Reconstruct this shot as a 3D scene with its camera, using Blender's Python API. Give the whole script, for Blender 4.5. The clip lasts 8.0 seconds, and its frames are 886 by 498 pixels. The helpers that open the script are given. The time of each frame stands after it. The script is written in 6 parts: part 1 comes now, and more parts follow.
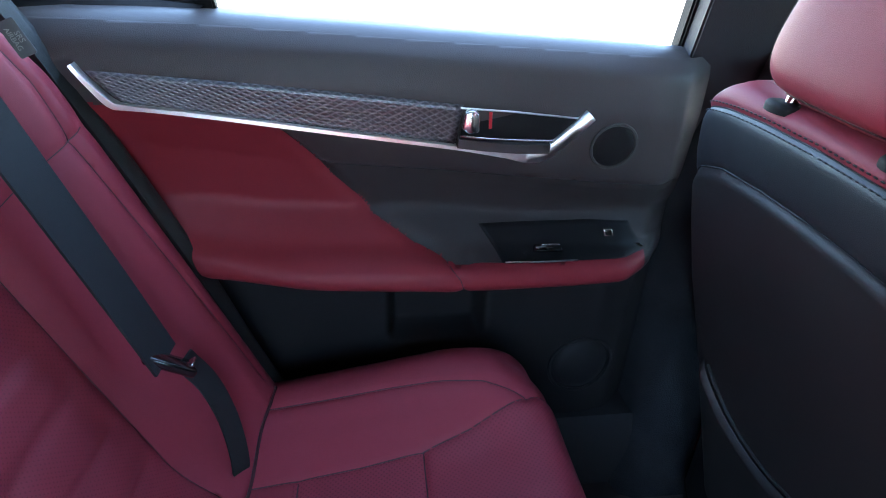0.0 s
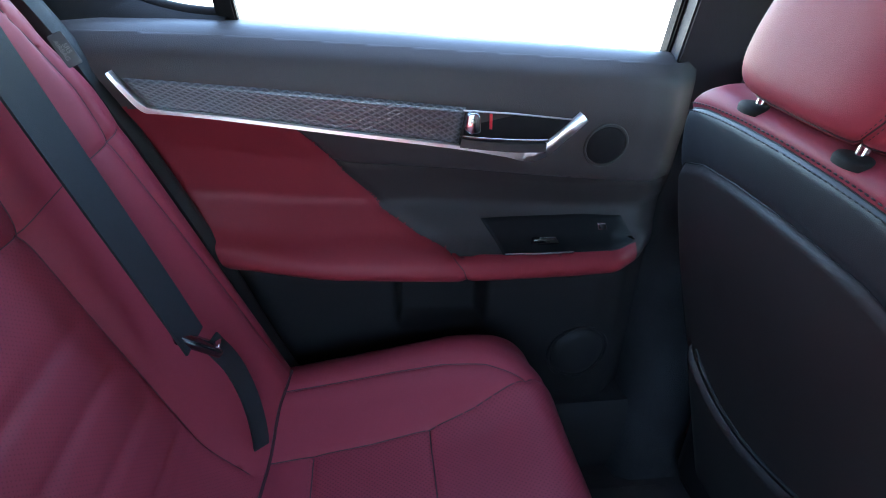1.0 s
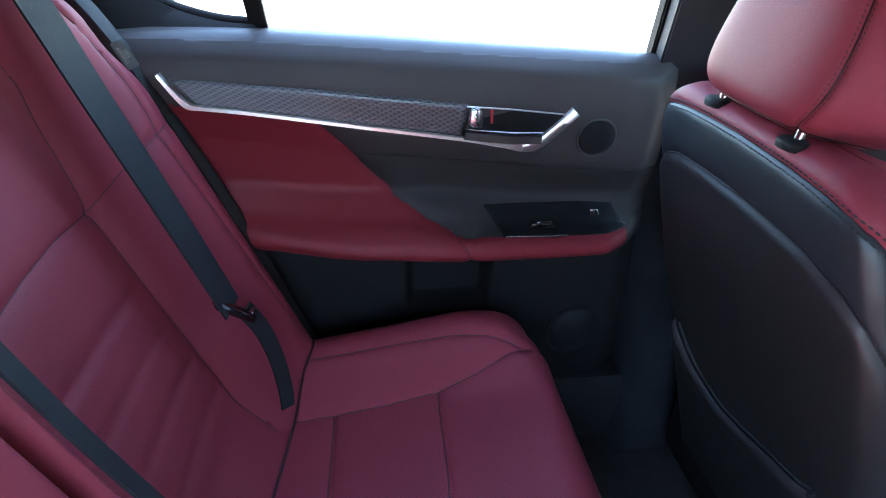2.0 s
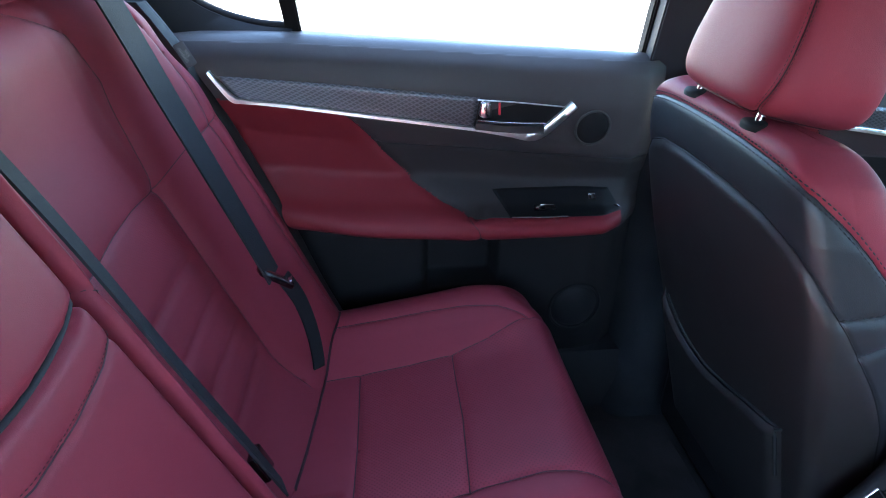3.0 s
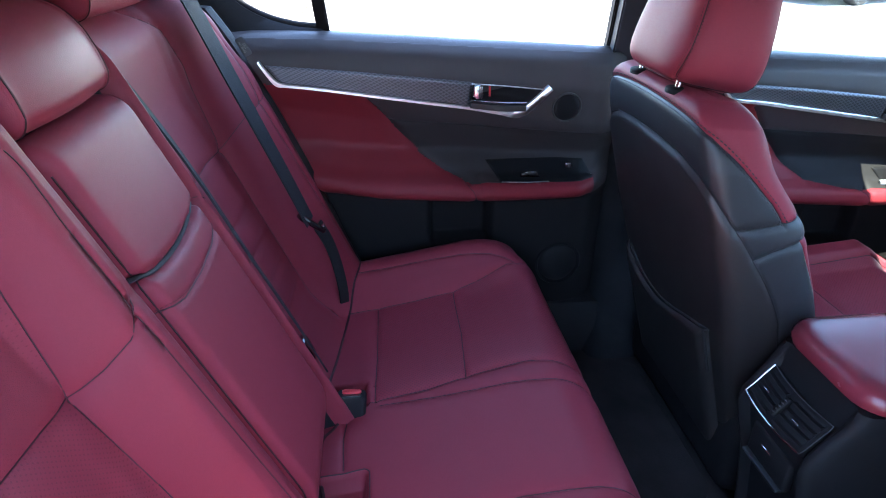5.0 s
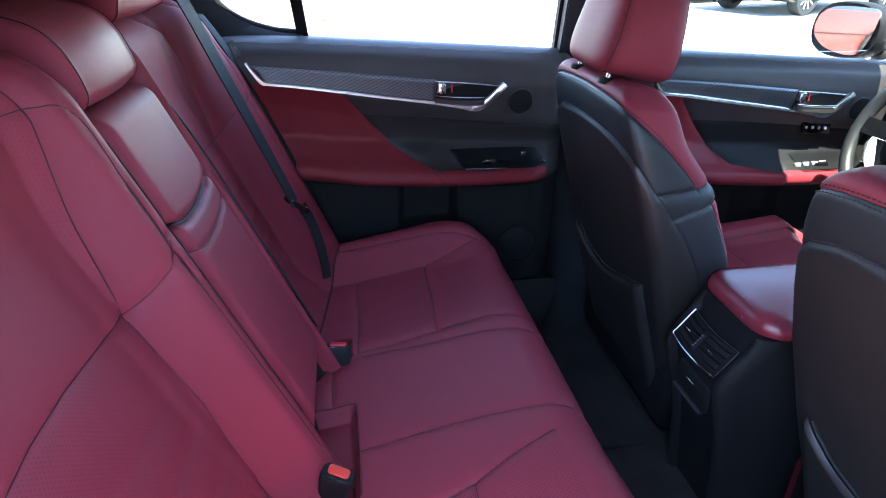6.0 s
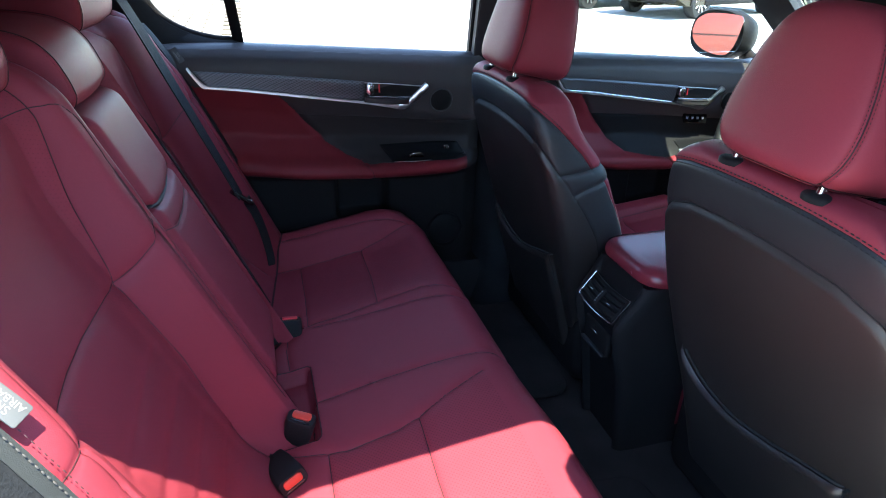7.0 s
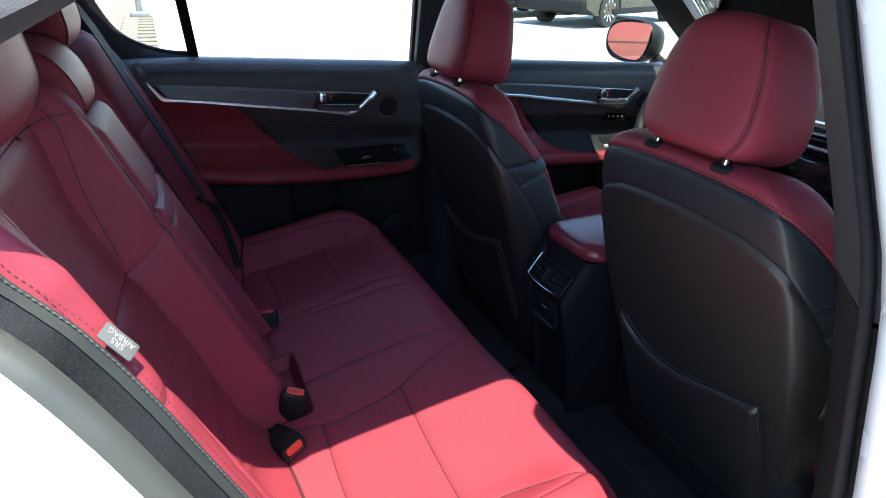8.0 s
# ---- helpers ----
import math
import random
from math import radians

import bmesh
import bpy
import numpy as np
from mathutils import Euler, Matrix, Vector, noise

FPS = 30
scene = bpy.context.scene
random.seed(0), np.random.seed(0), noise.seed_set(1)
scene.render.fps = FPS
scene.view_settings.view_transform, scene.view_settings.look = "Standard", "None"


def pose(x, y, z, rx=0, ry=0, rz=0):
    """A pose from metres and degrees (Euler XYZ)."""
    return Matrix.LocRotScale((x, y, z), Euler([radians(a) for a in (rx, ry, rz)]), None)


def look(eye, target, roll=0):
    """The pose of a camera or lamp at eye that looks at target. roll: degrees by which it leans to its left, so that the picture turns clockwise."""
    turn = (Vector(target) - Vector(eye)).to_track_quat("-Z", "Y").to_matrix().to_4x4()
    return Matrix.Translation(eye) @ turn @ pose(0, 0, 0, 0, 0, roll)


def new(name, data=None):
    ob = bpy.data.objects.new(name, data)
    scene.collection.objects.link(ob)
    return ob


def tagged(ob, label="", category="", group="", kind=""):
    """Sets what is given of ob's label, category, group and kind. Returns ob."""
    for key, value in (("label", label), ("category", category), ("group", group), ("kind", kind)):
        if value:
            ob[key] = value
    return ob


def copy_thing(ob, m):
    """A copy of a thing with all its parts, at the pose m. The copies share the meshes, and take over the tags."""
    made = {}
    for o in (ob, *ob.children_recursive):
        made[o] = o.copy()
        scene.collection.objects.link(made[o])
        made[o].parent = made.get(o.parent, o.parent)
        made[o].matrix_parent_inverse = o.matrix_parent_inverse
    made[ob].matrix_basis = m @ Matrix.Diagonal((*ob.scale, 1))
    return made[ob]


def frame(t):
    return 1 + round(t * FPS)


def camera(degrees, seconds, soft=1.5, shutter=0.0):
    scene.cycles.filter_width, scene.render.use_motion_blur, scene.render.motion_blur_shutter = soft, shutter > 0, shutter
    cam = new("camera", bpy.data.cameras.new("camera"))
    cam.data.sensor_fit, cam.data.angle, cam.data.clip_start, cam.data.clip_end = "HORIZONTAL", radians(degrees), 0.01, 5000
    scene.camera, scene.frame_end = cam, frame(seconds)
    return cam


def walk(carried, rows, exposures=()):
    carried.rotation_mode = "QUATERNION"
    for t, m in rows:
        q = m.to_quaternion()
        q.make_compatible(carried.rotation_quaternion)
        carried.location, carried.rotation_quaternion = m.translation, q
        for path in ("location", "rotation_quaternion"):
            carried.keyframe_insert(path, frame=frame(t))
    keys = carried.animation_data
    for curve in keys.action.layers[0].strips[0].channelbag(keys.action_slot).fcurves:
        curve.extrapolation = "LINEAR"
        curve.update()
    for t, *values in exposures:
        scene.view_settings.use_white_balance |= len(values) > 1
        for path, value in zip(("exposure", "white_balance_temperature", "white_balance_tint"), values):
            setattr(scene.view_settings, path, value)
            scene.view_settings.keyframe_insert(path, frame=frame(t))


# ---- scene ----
cam = camera(71.2, 8.0, soft=0.95)
PATH = [
    (0, (-0.133, -0.067, 1.173), (0.145, 1.647, 0.181), 2.9),
    (0.5, (-0.134, -0.095, 1.182), (0.152, 1.621, 0.195), 2.9),
    (1, (-0.142, -0.126, 1.191), (0.123, 1.594, 0.205), 2.5),
    (2.5, (-0.161, -0.285, 1.221), (0.067, 1.446, 0.247), 1.7),
    (3, (-0.182, -0.346, 1.228), (0.04, 1.392, 0.262), 1.5),
    (3.5, (-0.202, -0.427, 1.237), (0.015, 1.322, 0.29), 1.4),
    (4, (-0.201, -0.505, 1.239), (-0.014, 1.25, 0.298), 0.8),
    (5.5, (-0.206, -0.681, 1.236), (0.025, 1.085, 0.326), 0.5),
    (6, (-0.226, -0.784, 1.243), (0.074, 0.981, 0.352), 0.7),
    (6.5, (-0.244, -0.875, 1.254), (0.152, 0.878, 0.377), 0.8),
    (7, (-0.274, -0.944, 1.269), (0.254, 0.774, 0.391), 1.3),
    (7.5, (-0.33, -1.0, 1.272), (0.313, 0.687, 0.41), 1.3),
    (8, (-0.383, -1.048, 1.281), (0.361, 0.606, 0.438), 1.1),
]
EXPOSURES = [(0.0, 4.38, 6600, 2), (1.0, 4.36, 6600, 2), (3.5, 4.14, 6350, 4), (5.5, 3.98, 6300, 12), (6.5, 3.60, 6300, 7), (7.0, 3.22, 6350, 5), (7.5, 2.90, 6350, 4), (8.0, 2.58, 6400, 4)]
walk(cam, [(t, look(eye, target, roll)) for t, eye, target, roll in PATH], EXPOSURES)

# ---- world and sun ----
SUN_FROM = Vector((0.04, -0.359, 0.933)).normalized()
world = bpy.data.worlds.new("sky")
scene.world = world
world.use_nodes = True
wn = world.node_tree
sky = wn.nodes.new("ShaderNodeTexSky")
sky.sky_type, sky.sun_disc = "NISHITA", False
sky.sun_elevation = math.asin(SUN_FROM.z)
sky.sun_rotation = math.atan2(SUN_FROM.x, SUN_FROM.y)
sky.dust_density, sky.ozone_density = 0.3, 2.0
wn.links.new(sky.outputs[0], wn.nodes["Background"].inputs[0])
wn.nodes["Background"].inputs[1].default_value = 0.15
sun_data = bpy.data.lights.new("sun", "SUN")
sun_data.energy, sun_data.angle, sun_data.color = 3.0, radians(0.5), (1.0, 0.95, 0.78)
sun = new("sun", sun_data)
sun.matrix_world = look(SUN_FROM * 20, (0, 0, 0))


# ---- materials ----
def nodes_of(name):
    m = bpy.data.materials.new(name)
    m.use_nodes = True
    t = m.node_tree
    return m, t, t.nodes["Principled BSDF"]


def node(t, kind, operation="", feature=""):
    n = t.nodes.new("ShaderNode" + kind)
    if operation:
        n.operation = operation
    if feature:
        n.feature = feature
    return n


def link(t, a, b):
    t.links.new(a, b)


def maths(t, op, a, b=None):
    n = node(t, "Math", operation=op)
    for k, v in enumerate((a, b)):
        if v is None:
            continue
        if isinstance(v, (int, float)):
            n.inputs[k].default_value = v
        else:
            link(t, v, n.inputs[k])
    return n.outputs[0]


def surface(name, colour, rough=0.5, vary=0.12, grain=900.0, bump=0.15, metal=0.0, coat=0.0, blotch=9.0, spec=0.5, rough_vary=0.08, sheen=0.0):
    """A surface with a fine grain, broad uneven tone and slightly uneven gloss, in object metres."""
    m, t, p = nodes_of(name)
    co = node(t, "TexCoord")
    fine = node(t, "TexNoise")
    fine.inputs["Scale"].default_value, fine.inputs["Detail"].default_value = grain, 3.0
    broad = node(t, "TexNoise")
    broad.inputs["Scale"].default_value, broad.inputs["Detail"].default_value = blotch, 5.0
    for n in (fine, broad):
        link(t, co.outputs["Object"], n.inputs["Vector"])
    tone = maths(t, "ADD", maths(t, "MULTIPLY", maths(t, "SUBTRACT", broad.outputs[0], 0.5), vary * 2), maths(t, "MULTIPLY", maths(t, "SUBTRACT", fine.outputs[0], 0.5), vary))
    hsv = node(t, "HueSaturation")
    hsv.inputs["Color"].default_value = (*colour, 1)
    link(t, maths(t, "ADD", tone, 1.0), hsv.inputs["Value"])
    link(t, hsv.outputs[0], p.inputs["Base Color"])
    link(t, maths(t, "ADD", maths(t, "MULTIPLY", maths(t, "SUBTRACT", broad.outputs[0], 0.5), rough_vary * 3), rough), p.inputs["Roughness"])
    p.inputs["Metallic"].default_value, p.inputs["Coat Weight"].default_value = metal, coat
    p.inputs["Specular IOR Level"].default_value = spec
    p.inputs["Sheen Weight"].default_value = sheen
    if bump:
        b = node(t, "Bump")
        b.inputs["Strength"].default_value, b.inputs["Distance"].default_value = bump, 0.001
        link(t, fine.outputs[0], b.inputs["Height"])
        link(t, b.outputs[0], p.inputs["Normal"])
    return m, t, p, hsv, fine


def leather(name, colour, rough=0.50, holes=0.0, radius=0.17, spec=0.17):
    """Grained leather: small cells with creases between them; with holes, the pitch of the perforation in metres."""
    m, t, p, hsv, fine = surface(name, colour, rough, 0.10, 420.0, 0.0, blotch=6.0, spec=spec)
    co = node(t, "TexCoord")
    cells = node(t, "TexVoronoi", feature="DISTANCE_TO_EDGE")
    cells.inputs["Scale"].default_value = 620.0
    link(t, co.outputs["Object"], cells.inputs["Vector"])
    creases = node(t, "TexNoise")
    creases.inputs["Scale"].default_value, creases.inputs["Detail"].default_value = 26.0, 4.0
    link(t, co.outputs["Object"], creases.inputs["Vector"])
    height = maths(t, "ADD", maths(t, "MINIMUM", cells.outputs["Distance"], 0.25), maths(t, "MULTIPLY", creases.outputs[0], 2.2))
    if holes:
        uv = node(t, "UVMap")
        turn = node(t, "Mapping")
        turn.inputs["Rotation"].default_value = (0, 0, radians(45))
        turn.inputs["Scale"].default_value = (1 / holes,) * 3
        link(t, uv.outputs[0], turn.inputs["Vector"])
        part_of = node(t, "VectorMath", operation="FRACTION")
        link(t, turn.outputs[0], part_of.inputs[0])
        off = node(t, "VectorMath", operation="SUBTRACT")
        off.inputs[1].default_value = (0.5, 0.5, 0)
        link(t, part_of.outputs[0], off.inputs[0])
        flat = node(t, "VectorMath", operation="MULTIPLY")
        flat.inputs[1].default_value = (1, 1, 0)
        link(t, off.outputs[0], flat.inputs[0])
        size = node(t, "VectorMath", operation="LENGTH")
        link(t, flat.outputs[0], size.inputs[0])
        hole = maths(t, "LESS_THAN", size.outputs["Value"], radius)
        mix = node(t, "MixRGB")
        mix.inputs["Color2"].default_value = (0.02, 0.004, 0.006, 1)
        link(t, maths(t, "MULTIPLY", hole, 0.31), mix.inputs["Fac"])
        link(t, hsv.outputs[0], mix.inputs["Color1"])
        link(t, mix.outputs[0], p.inputs["Base Color"])
        height = maths(t, "SUBTRACT", height, hole)
    b = node(t, "Bump")
    b.inputs["Strength"].default_value, b.inputs["Distance"].default_value = 0.35, 0.0006
    link(t, height, b.inputs["Height"])
    link(t, b.outputs[0], p.inputs["Normal"])
    return m


def embossed(name):
    """The satin inlay with a fine lozenge relief."""
    m, t, p, hsv, fine = surface(name, (0.19, 0.195, 0.21), 0.36, 0.05, 1500.0, 0.0, metal=0.85)
    uv = node(t, "UVMap")
    split = node(t, "SeparateXYZ")
    link(t, uv.outputs[0], split.inputs[0])
    a = maths(t, "PINGPONG", maths(t, "ADD", maths(t, "MULTIPLY", split.outputs[0], 85.0), maths(t, "MULTIPLY", split.outputs[1], 150.0)), 0.5)
    c = maths(t, "PINGPONG", maths(t, "SUBTRACT", maths(t, "MULTIPLY", split.outputs[0], 85.0), maths(t, "MULTIPLY", split.outputs[1], 150.0)), 0.5)
    h = maths(t, "MAXIMUM", a, c)
    b = node(t, "Bump")
    b.inputs["Strength"].default_value, b.inputs["Distance"].default_value = 0.6, 0.0018
    weave = node(t, "MixRGB")
    weave.blend_type = "MULTIPLY"
    weave.inputs["Fac"].default_value = 1.0
    tone = node(t, "MapRange")
    tone.inputs[1].default_value, tone.inputs[2].default_value, tone.inputs[3].default_value, tone.inputs[4].default_value = 0.22, 0.5, 0.55, 1.0
    link(t, h, tone.inputs[0])
    link(t, hsv.outputs[0], weave.inputs["Color1"])
    link(t, tone.outputs[0], weave.inputs["Color2"])
    link(t, weave.outputs[0], p.inputs["Base Color"])
    link(t, h, b.inputs["Height"])
    link(t, b.outputs[0], p.inputs["Normal"])
    return m


RED = (0.222, 0.0298, 0.0450)
red_leather = leather("red_leather", RED)
red_perforated = leather("red_perforated_leather", RED, 0.52, 0.0046, 0.25)
red_fluted = leather("red_fluted_leather", RED, 0.52, 0.0040, 0.20)
red_fine = leather("red_finely_perforated_leather", RED, 0.54, 0.0036, 0.13)
red_woven = leather("red_closely_perforated_leather", RED, 0.52, 0.0046, 0.27)
lid_leather = leather("smooth_lid_leather", RED, 0.26, spec=0.6)
red_vinyl = leather("red_door_leather", (0.205, 0.0225, 0.031), 0.45)
black_leather = leather("black_leather", (0.023, 0.024, 0.026), 0.42, spec=0.45)
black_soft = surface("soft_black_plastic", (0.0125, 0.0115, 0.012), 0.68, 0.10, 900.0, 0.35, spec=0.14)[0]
# one door vinyl in two tones: light on the upward-leaning part is in the colour
lit_vinyl = surface("door_vinyl_lit", (0.054, 0.046, 0.0455), 0.45, 0.10, 900.0, 0.35, spec=0.32)[0]
dim_vinyl = surface("door_vinyl_dim", (0.032, 0.027, 0.0265), 0.55, 0.10, 900.0, 0.35, spec=0.22)[0]
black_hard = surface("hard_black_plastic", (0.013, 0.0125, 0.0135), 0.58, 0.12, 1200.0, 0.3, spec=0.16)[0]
shell_black = surface("seat_shell_black", (0.023, 0.0195, 0.0185), 0.44, 0.15, 1400.0, 0.25, blotch=5.0, rough_vary=0.12, spec=0.6)[0]
gloss_black = surface("gloss_black", (0.008, 0.008, 0.009), 0.09, 0.05, 300.0, 0.0, coat=0.6)[0]
switch_black = surface("switch_panel_black", (0.008, 0.008, 0.009), 0.45, 0.05, 300.0, 0.0, spec=0.10)[0]
chrome = surface("satin_chrome", (0.86, 0.85, 0.84), 0.34, 0.04, 1200.0, 0.03, metal=1.0)[0]
lever_grey = surface("dark_satin_metal", (0.10, 0.095, 0.095), 0.35, 0.05, 900.0, 0.0, metal=0.6)[0]
steel = surface("polished_steel", (0.70, 0.70, 0.70), 0.12, 0.03, 400.0, 0.0, metal=1.0)[0]
inlay = embossed("embossed_inlay")
carpet = surface("black_carpet", (0.032, 0.028, 0.028), 0.95, 0.9, 600.0, 1.0, spec=0.08)[0]
webbing = surface("belt_webbing", (0.014, 0.0145, 0.016), 0.75, 0.15, 1600.0, 0.6, spec=0.25)[0]
strip_carpet = surface("dark_edge_carpet", (0.016, 0.017, 0.019), 0.95, 1.2, 500.0, 1.0, spec=0.1)[0]
side_vinyl = surface("side_vinyl", (0.022, 0.024, 0.0235), 0.62, 0.35, 1300.0, 0.45, spec=0.3)[0]
rubber = surface("grey_rubber_seal", (0.048, 0.049, 0.045), 0.6, 0.15, 500.0, 0.25)[0]
pillar_trim = surface("pillar_trim", (0.026, 0.024, 0.029), 0.65, 0.10, 800.0, 0.4)[0]
headliner = surface("headliner_fabric", (0.085, 0.085, 0.085), 0.95, 0.10, 1300.0, 0.5, spec=0.1)[0]
white_paint = surface("white_paint", (0.78, 0.79, 0.80), 0.25, 0.03, 200.0, 0.0, coat=0.8)[0]
orange_plastic = surface("orange_plastic", (0.62, 0.048, 0.028), 0.38, 0.05, 500.0, 0.05)[0]
red_plastic = surface("red_plastic", (0.6, 0.02, 0.03), 0.4, 0.05, 500.0, 0.05)[0]
pale_plastic = surface("pale_grey_plastic", (0.34, 0.36, 0.38), 0.35, 0.06, 500.0, 0.05)[0]
tag_white = surface("pale_lettering", (0.26, 0.26, 0.25), 0.8, 0.1, 1500.0, 0.3)[0]
tag_grey = surface("grey_label", (0.075, 0.077, 0.080), 0.7, 0.1, 1500.0, 0.3)[0]
seam_red = surface("dark_red_seam_and_shade", (0.032, 0.0045, 0.007), 0.7, 0.1, 800.0, 0.2)[0]
seam_black = surface("black_seam_and_shade", (0.006, 0.006, 0.007), 0.7, 0.1, 800.0, 0.2)[0]
thread_black = surface("black_thread", (0.012, 0.011, 0.012), 0.7, 0.1, 800.0, 0.2)[0]
thread_grey = surface("grey_thread", (0.055, 0.05, 0.046), 0.7, 0.1, 800.0, 0.2)[0]
mirror_glass = surface("mirror_glass", (0.86, 0.86, 0.87), 0.02, 0.0, 100.0, 0.0, metal=1.0, rough_vary=0.0)[0]
concrete = surface("sunlit_concrete", (0.43, 0.415, 0.40), 0.85, 0.14, 60.0, 0.4, blotch=0.7)[0]
paver = surface("tan_paver", (0.125, 0.104, 0.077), 0.85, 0.25, 90.0, 0.4, blotch=1.5)[0]
tyre_rubber = surface("tyre_rubber", (0.02, 0.02, 0.021), 0.8, 0.2, 150.0, 0.3)[0]
alloy = surface("alloy", (0.62, 0.62, 0.63), 0.3, 0.05, 300.0, 0.0, metal=0.9)[0]


def car_glass(name, clear):
    """Thin tinted car glass: clear is what one face lets through; gloss rises towards grazing."""
    m, t, p = nodes_of(name)
    clear_node, gloss = node(t, "BsdfTransparent"), node(t, "BsdfAnisotropic")
    clear_node.inputs["Color"].default_value = (*clear, 1)
    gloss.inputs["Roughness"].default_value = 0.02
    facing, mix = node(t, "Fresnel"), node(t, "MixShader")
    facing.inputs["IOR"].default_value = 1.25
    link(t, facing.outputs[0], mix.inputs[0])
    link(t, clear_node.outputs[0], mix.inputs[1])
    link(t, gloss.outputs[0], mix.inputs[2])
    link(t, mix.outputs[0], t.nodes["Material Output"].inputs["Surface"])
    return m


tint_m = car_glass("tinted_rear_glass", (0.26, 0.30, 0.30))
screen_m = car_glass("windscreen_glass", (0.84, 0.88, 0.87))
dark_glass = surface("tinted_car_glass", (0.012, 0.014, 0.015), 0.06, 0.02, 100.0, 0.0)[0]


# ---- builders ----
def thing(name, label, category, group="", kind="", at=(0, 0, 0)):
    ob = new(name)
    ob.location = at
    return tagged(ob, label, category, group, kind)


def put(name, mesh, parent=None, label=""):
    ob = new(name, mesh)
    if parent is not None:
        ob.parent = parent
    return tagged(ob, label)


def part(name, bm, material, parent, label="", smooth=True):
    me = bpy.data.meshes.new(name)
    bmesh.ops.recalc_face_normals(bm, faces=bm.faces)
    bm.to_mesh(me)
    bm.free()
    me.materials.append(material)
    if smooth:
        me.shade_smooth()
        me.set_sharp_from_angle(angle=radians(50))
    return put(name, me, parent, label)


def grid_mesh(name, verts, faces, material, uv=None, smooth=True):
    me = bpy.data.meshes.new(name)
    me.from_pydata([tuple(v) for v in verts], [], [tuple(f) for f in faces])
    me.materials.append(material)
    if uv is not None:
        layer = me.uv_layers.new(name="UVMap")
        loops = np.array([l.vertex_index for l in me.loops])
        layer.data.foreach_set("uv", np.asarray(uv)[loops].astype(np.float32).ravel())
    if smooth:
        me.shade_smooth()
    return me


def spline(points, n=12):
    """Points along a smooth curve through the given ones."""
    p = np.array(points, float)
    q = np.vstack([2 * p[0] - p[1], p, 2 * p[-1] - p[-2]])
    out = []
    for i in range(1, len(q) - 2):
        for k in range(n):
            t = k / n
            a, b, c, d = q[i - 1], q[i], q[i + 1], q[i + 2]
            out.append(0.5 * (2 * b + (c - a) * t + (2 * a - 5 * b + 4 * c - d) * t * t + (3 * b - a - 3 * c + d) * t ** 3))
    out.append(p[-1])
    return np.array(out)


def nearest(u, v, line):
    """Distance to a polyline in the sheet's own coordinates, and the nearest point on it."""
    best = np.full(u.shape, 1e9)
    nu, nv = u.copy(), v.copy()
    for (a, b), (c, d) in zip(line[:-1], line[1:]):
        l2 = (c - a) ** 2 + (d - b) ** 2 + 1e-12
        k = np.clip(((u - a) * (c - a) + (v - b) * (d - b)) / l2, 0, 1)
        pu, pv = a + k * (c - a), b + k * (d - b)
        dist = np.hypot(u - pu, v - pv)
        hit = dist < best
        best = np.where(hit, dist, best)
        nu, nv = np.where(hit, pu, nu), np.where(hit, pv, nv)
    return best, nu, nv


def islands(which, n_u, n_v):
    """Numbers the connected patches of one kind on the sheet; crumbs join their neighbour."""
    kind = which.reshape(n_u, n_v).copy()
    for _ in range(2):
        label, count = -np.ones((n_u, n_v), int), 0
        sizes, kinds = [], []
        for i in range(n_u):
            for j in range(n_v):
                if label[i, j] >= 0:
                    continue
                k, todo, size = kind[i, j], [(i, j)], 0
                label[i, j] = count
                while todo:
                    a, b = todo.pop()
                    size += 1
                    for c, d in ((a + 1, b), (a - 1, b), (a, b + 1), (a, b - 1)):
                        if 0 <= c < n_u and 0 <= d < n_v and label[c, d] < 0 and kind[c, d] == k:
                            label[c, d] = count
                            todo.append((c, d))
                sizes.append(size)
                kinds.append(k)
                count += 1
        small = [k for k in range(count) if sizes[k] < 60]
        if not small:
            break
        for k in small:
            for i, j in np.argwhere(label == k):
                for c, d in ((i - 1, j), (i, j - 1), (i + 1, j), (i, j + 1)):
                    if 0 <= c < n_u and 0 <= d < n_v and sizes[label[c, d]] >= 60:
                        kind[i, j] = kind[c, d]
                        break
    return label.ravel(), kinds


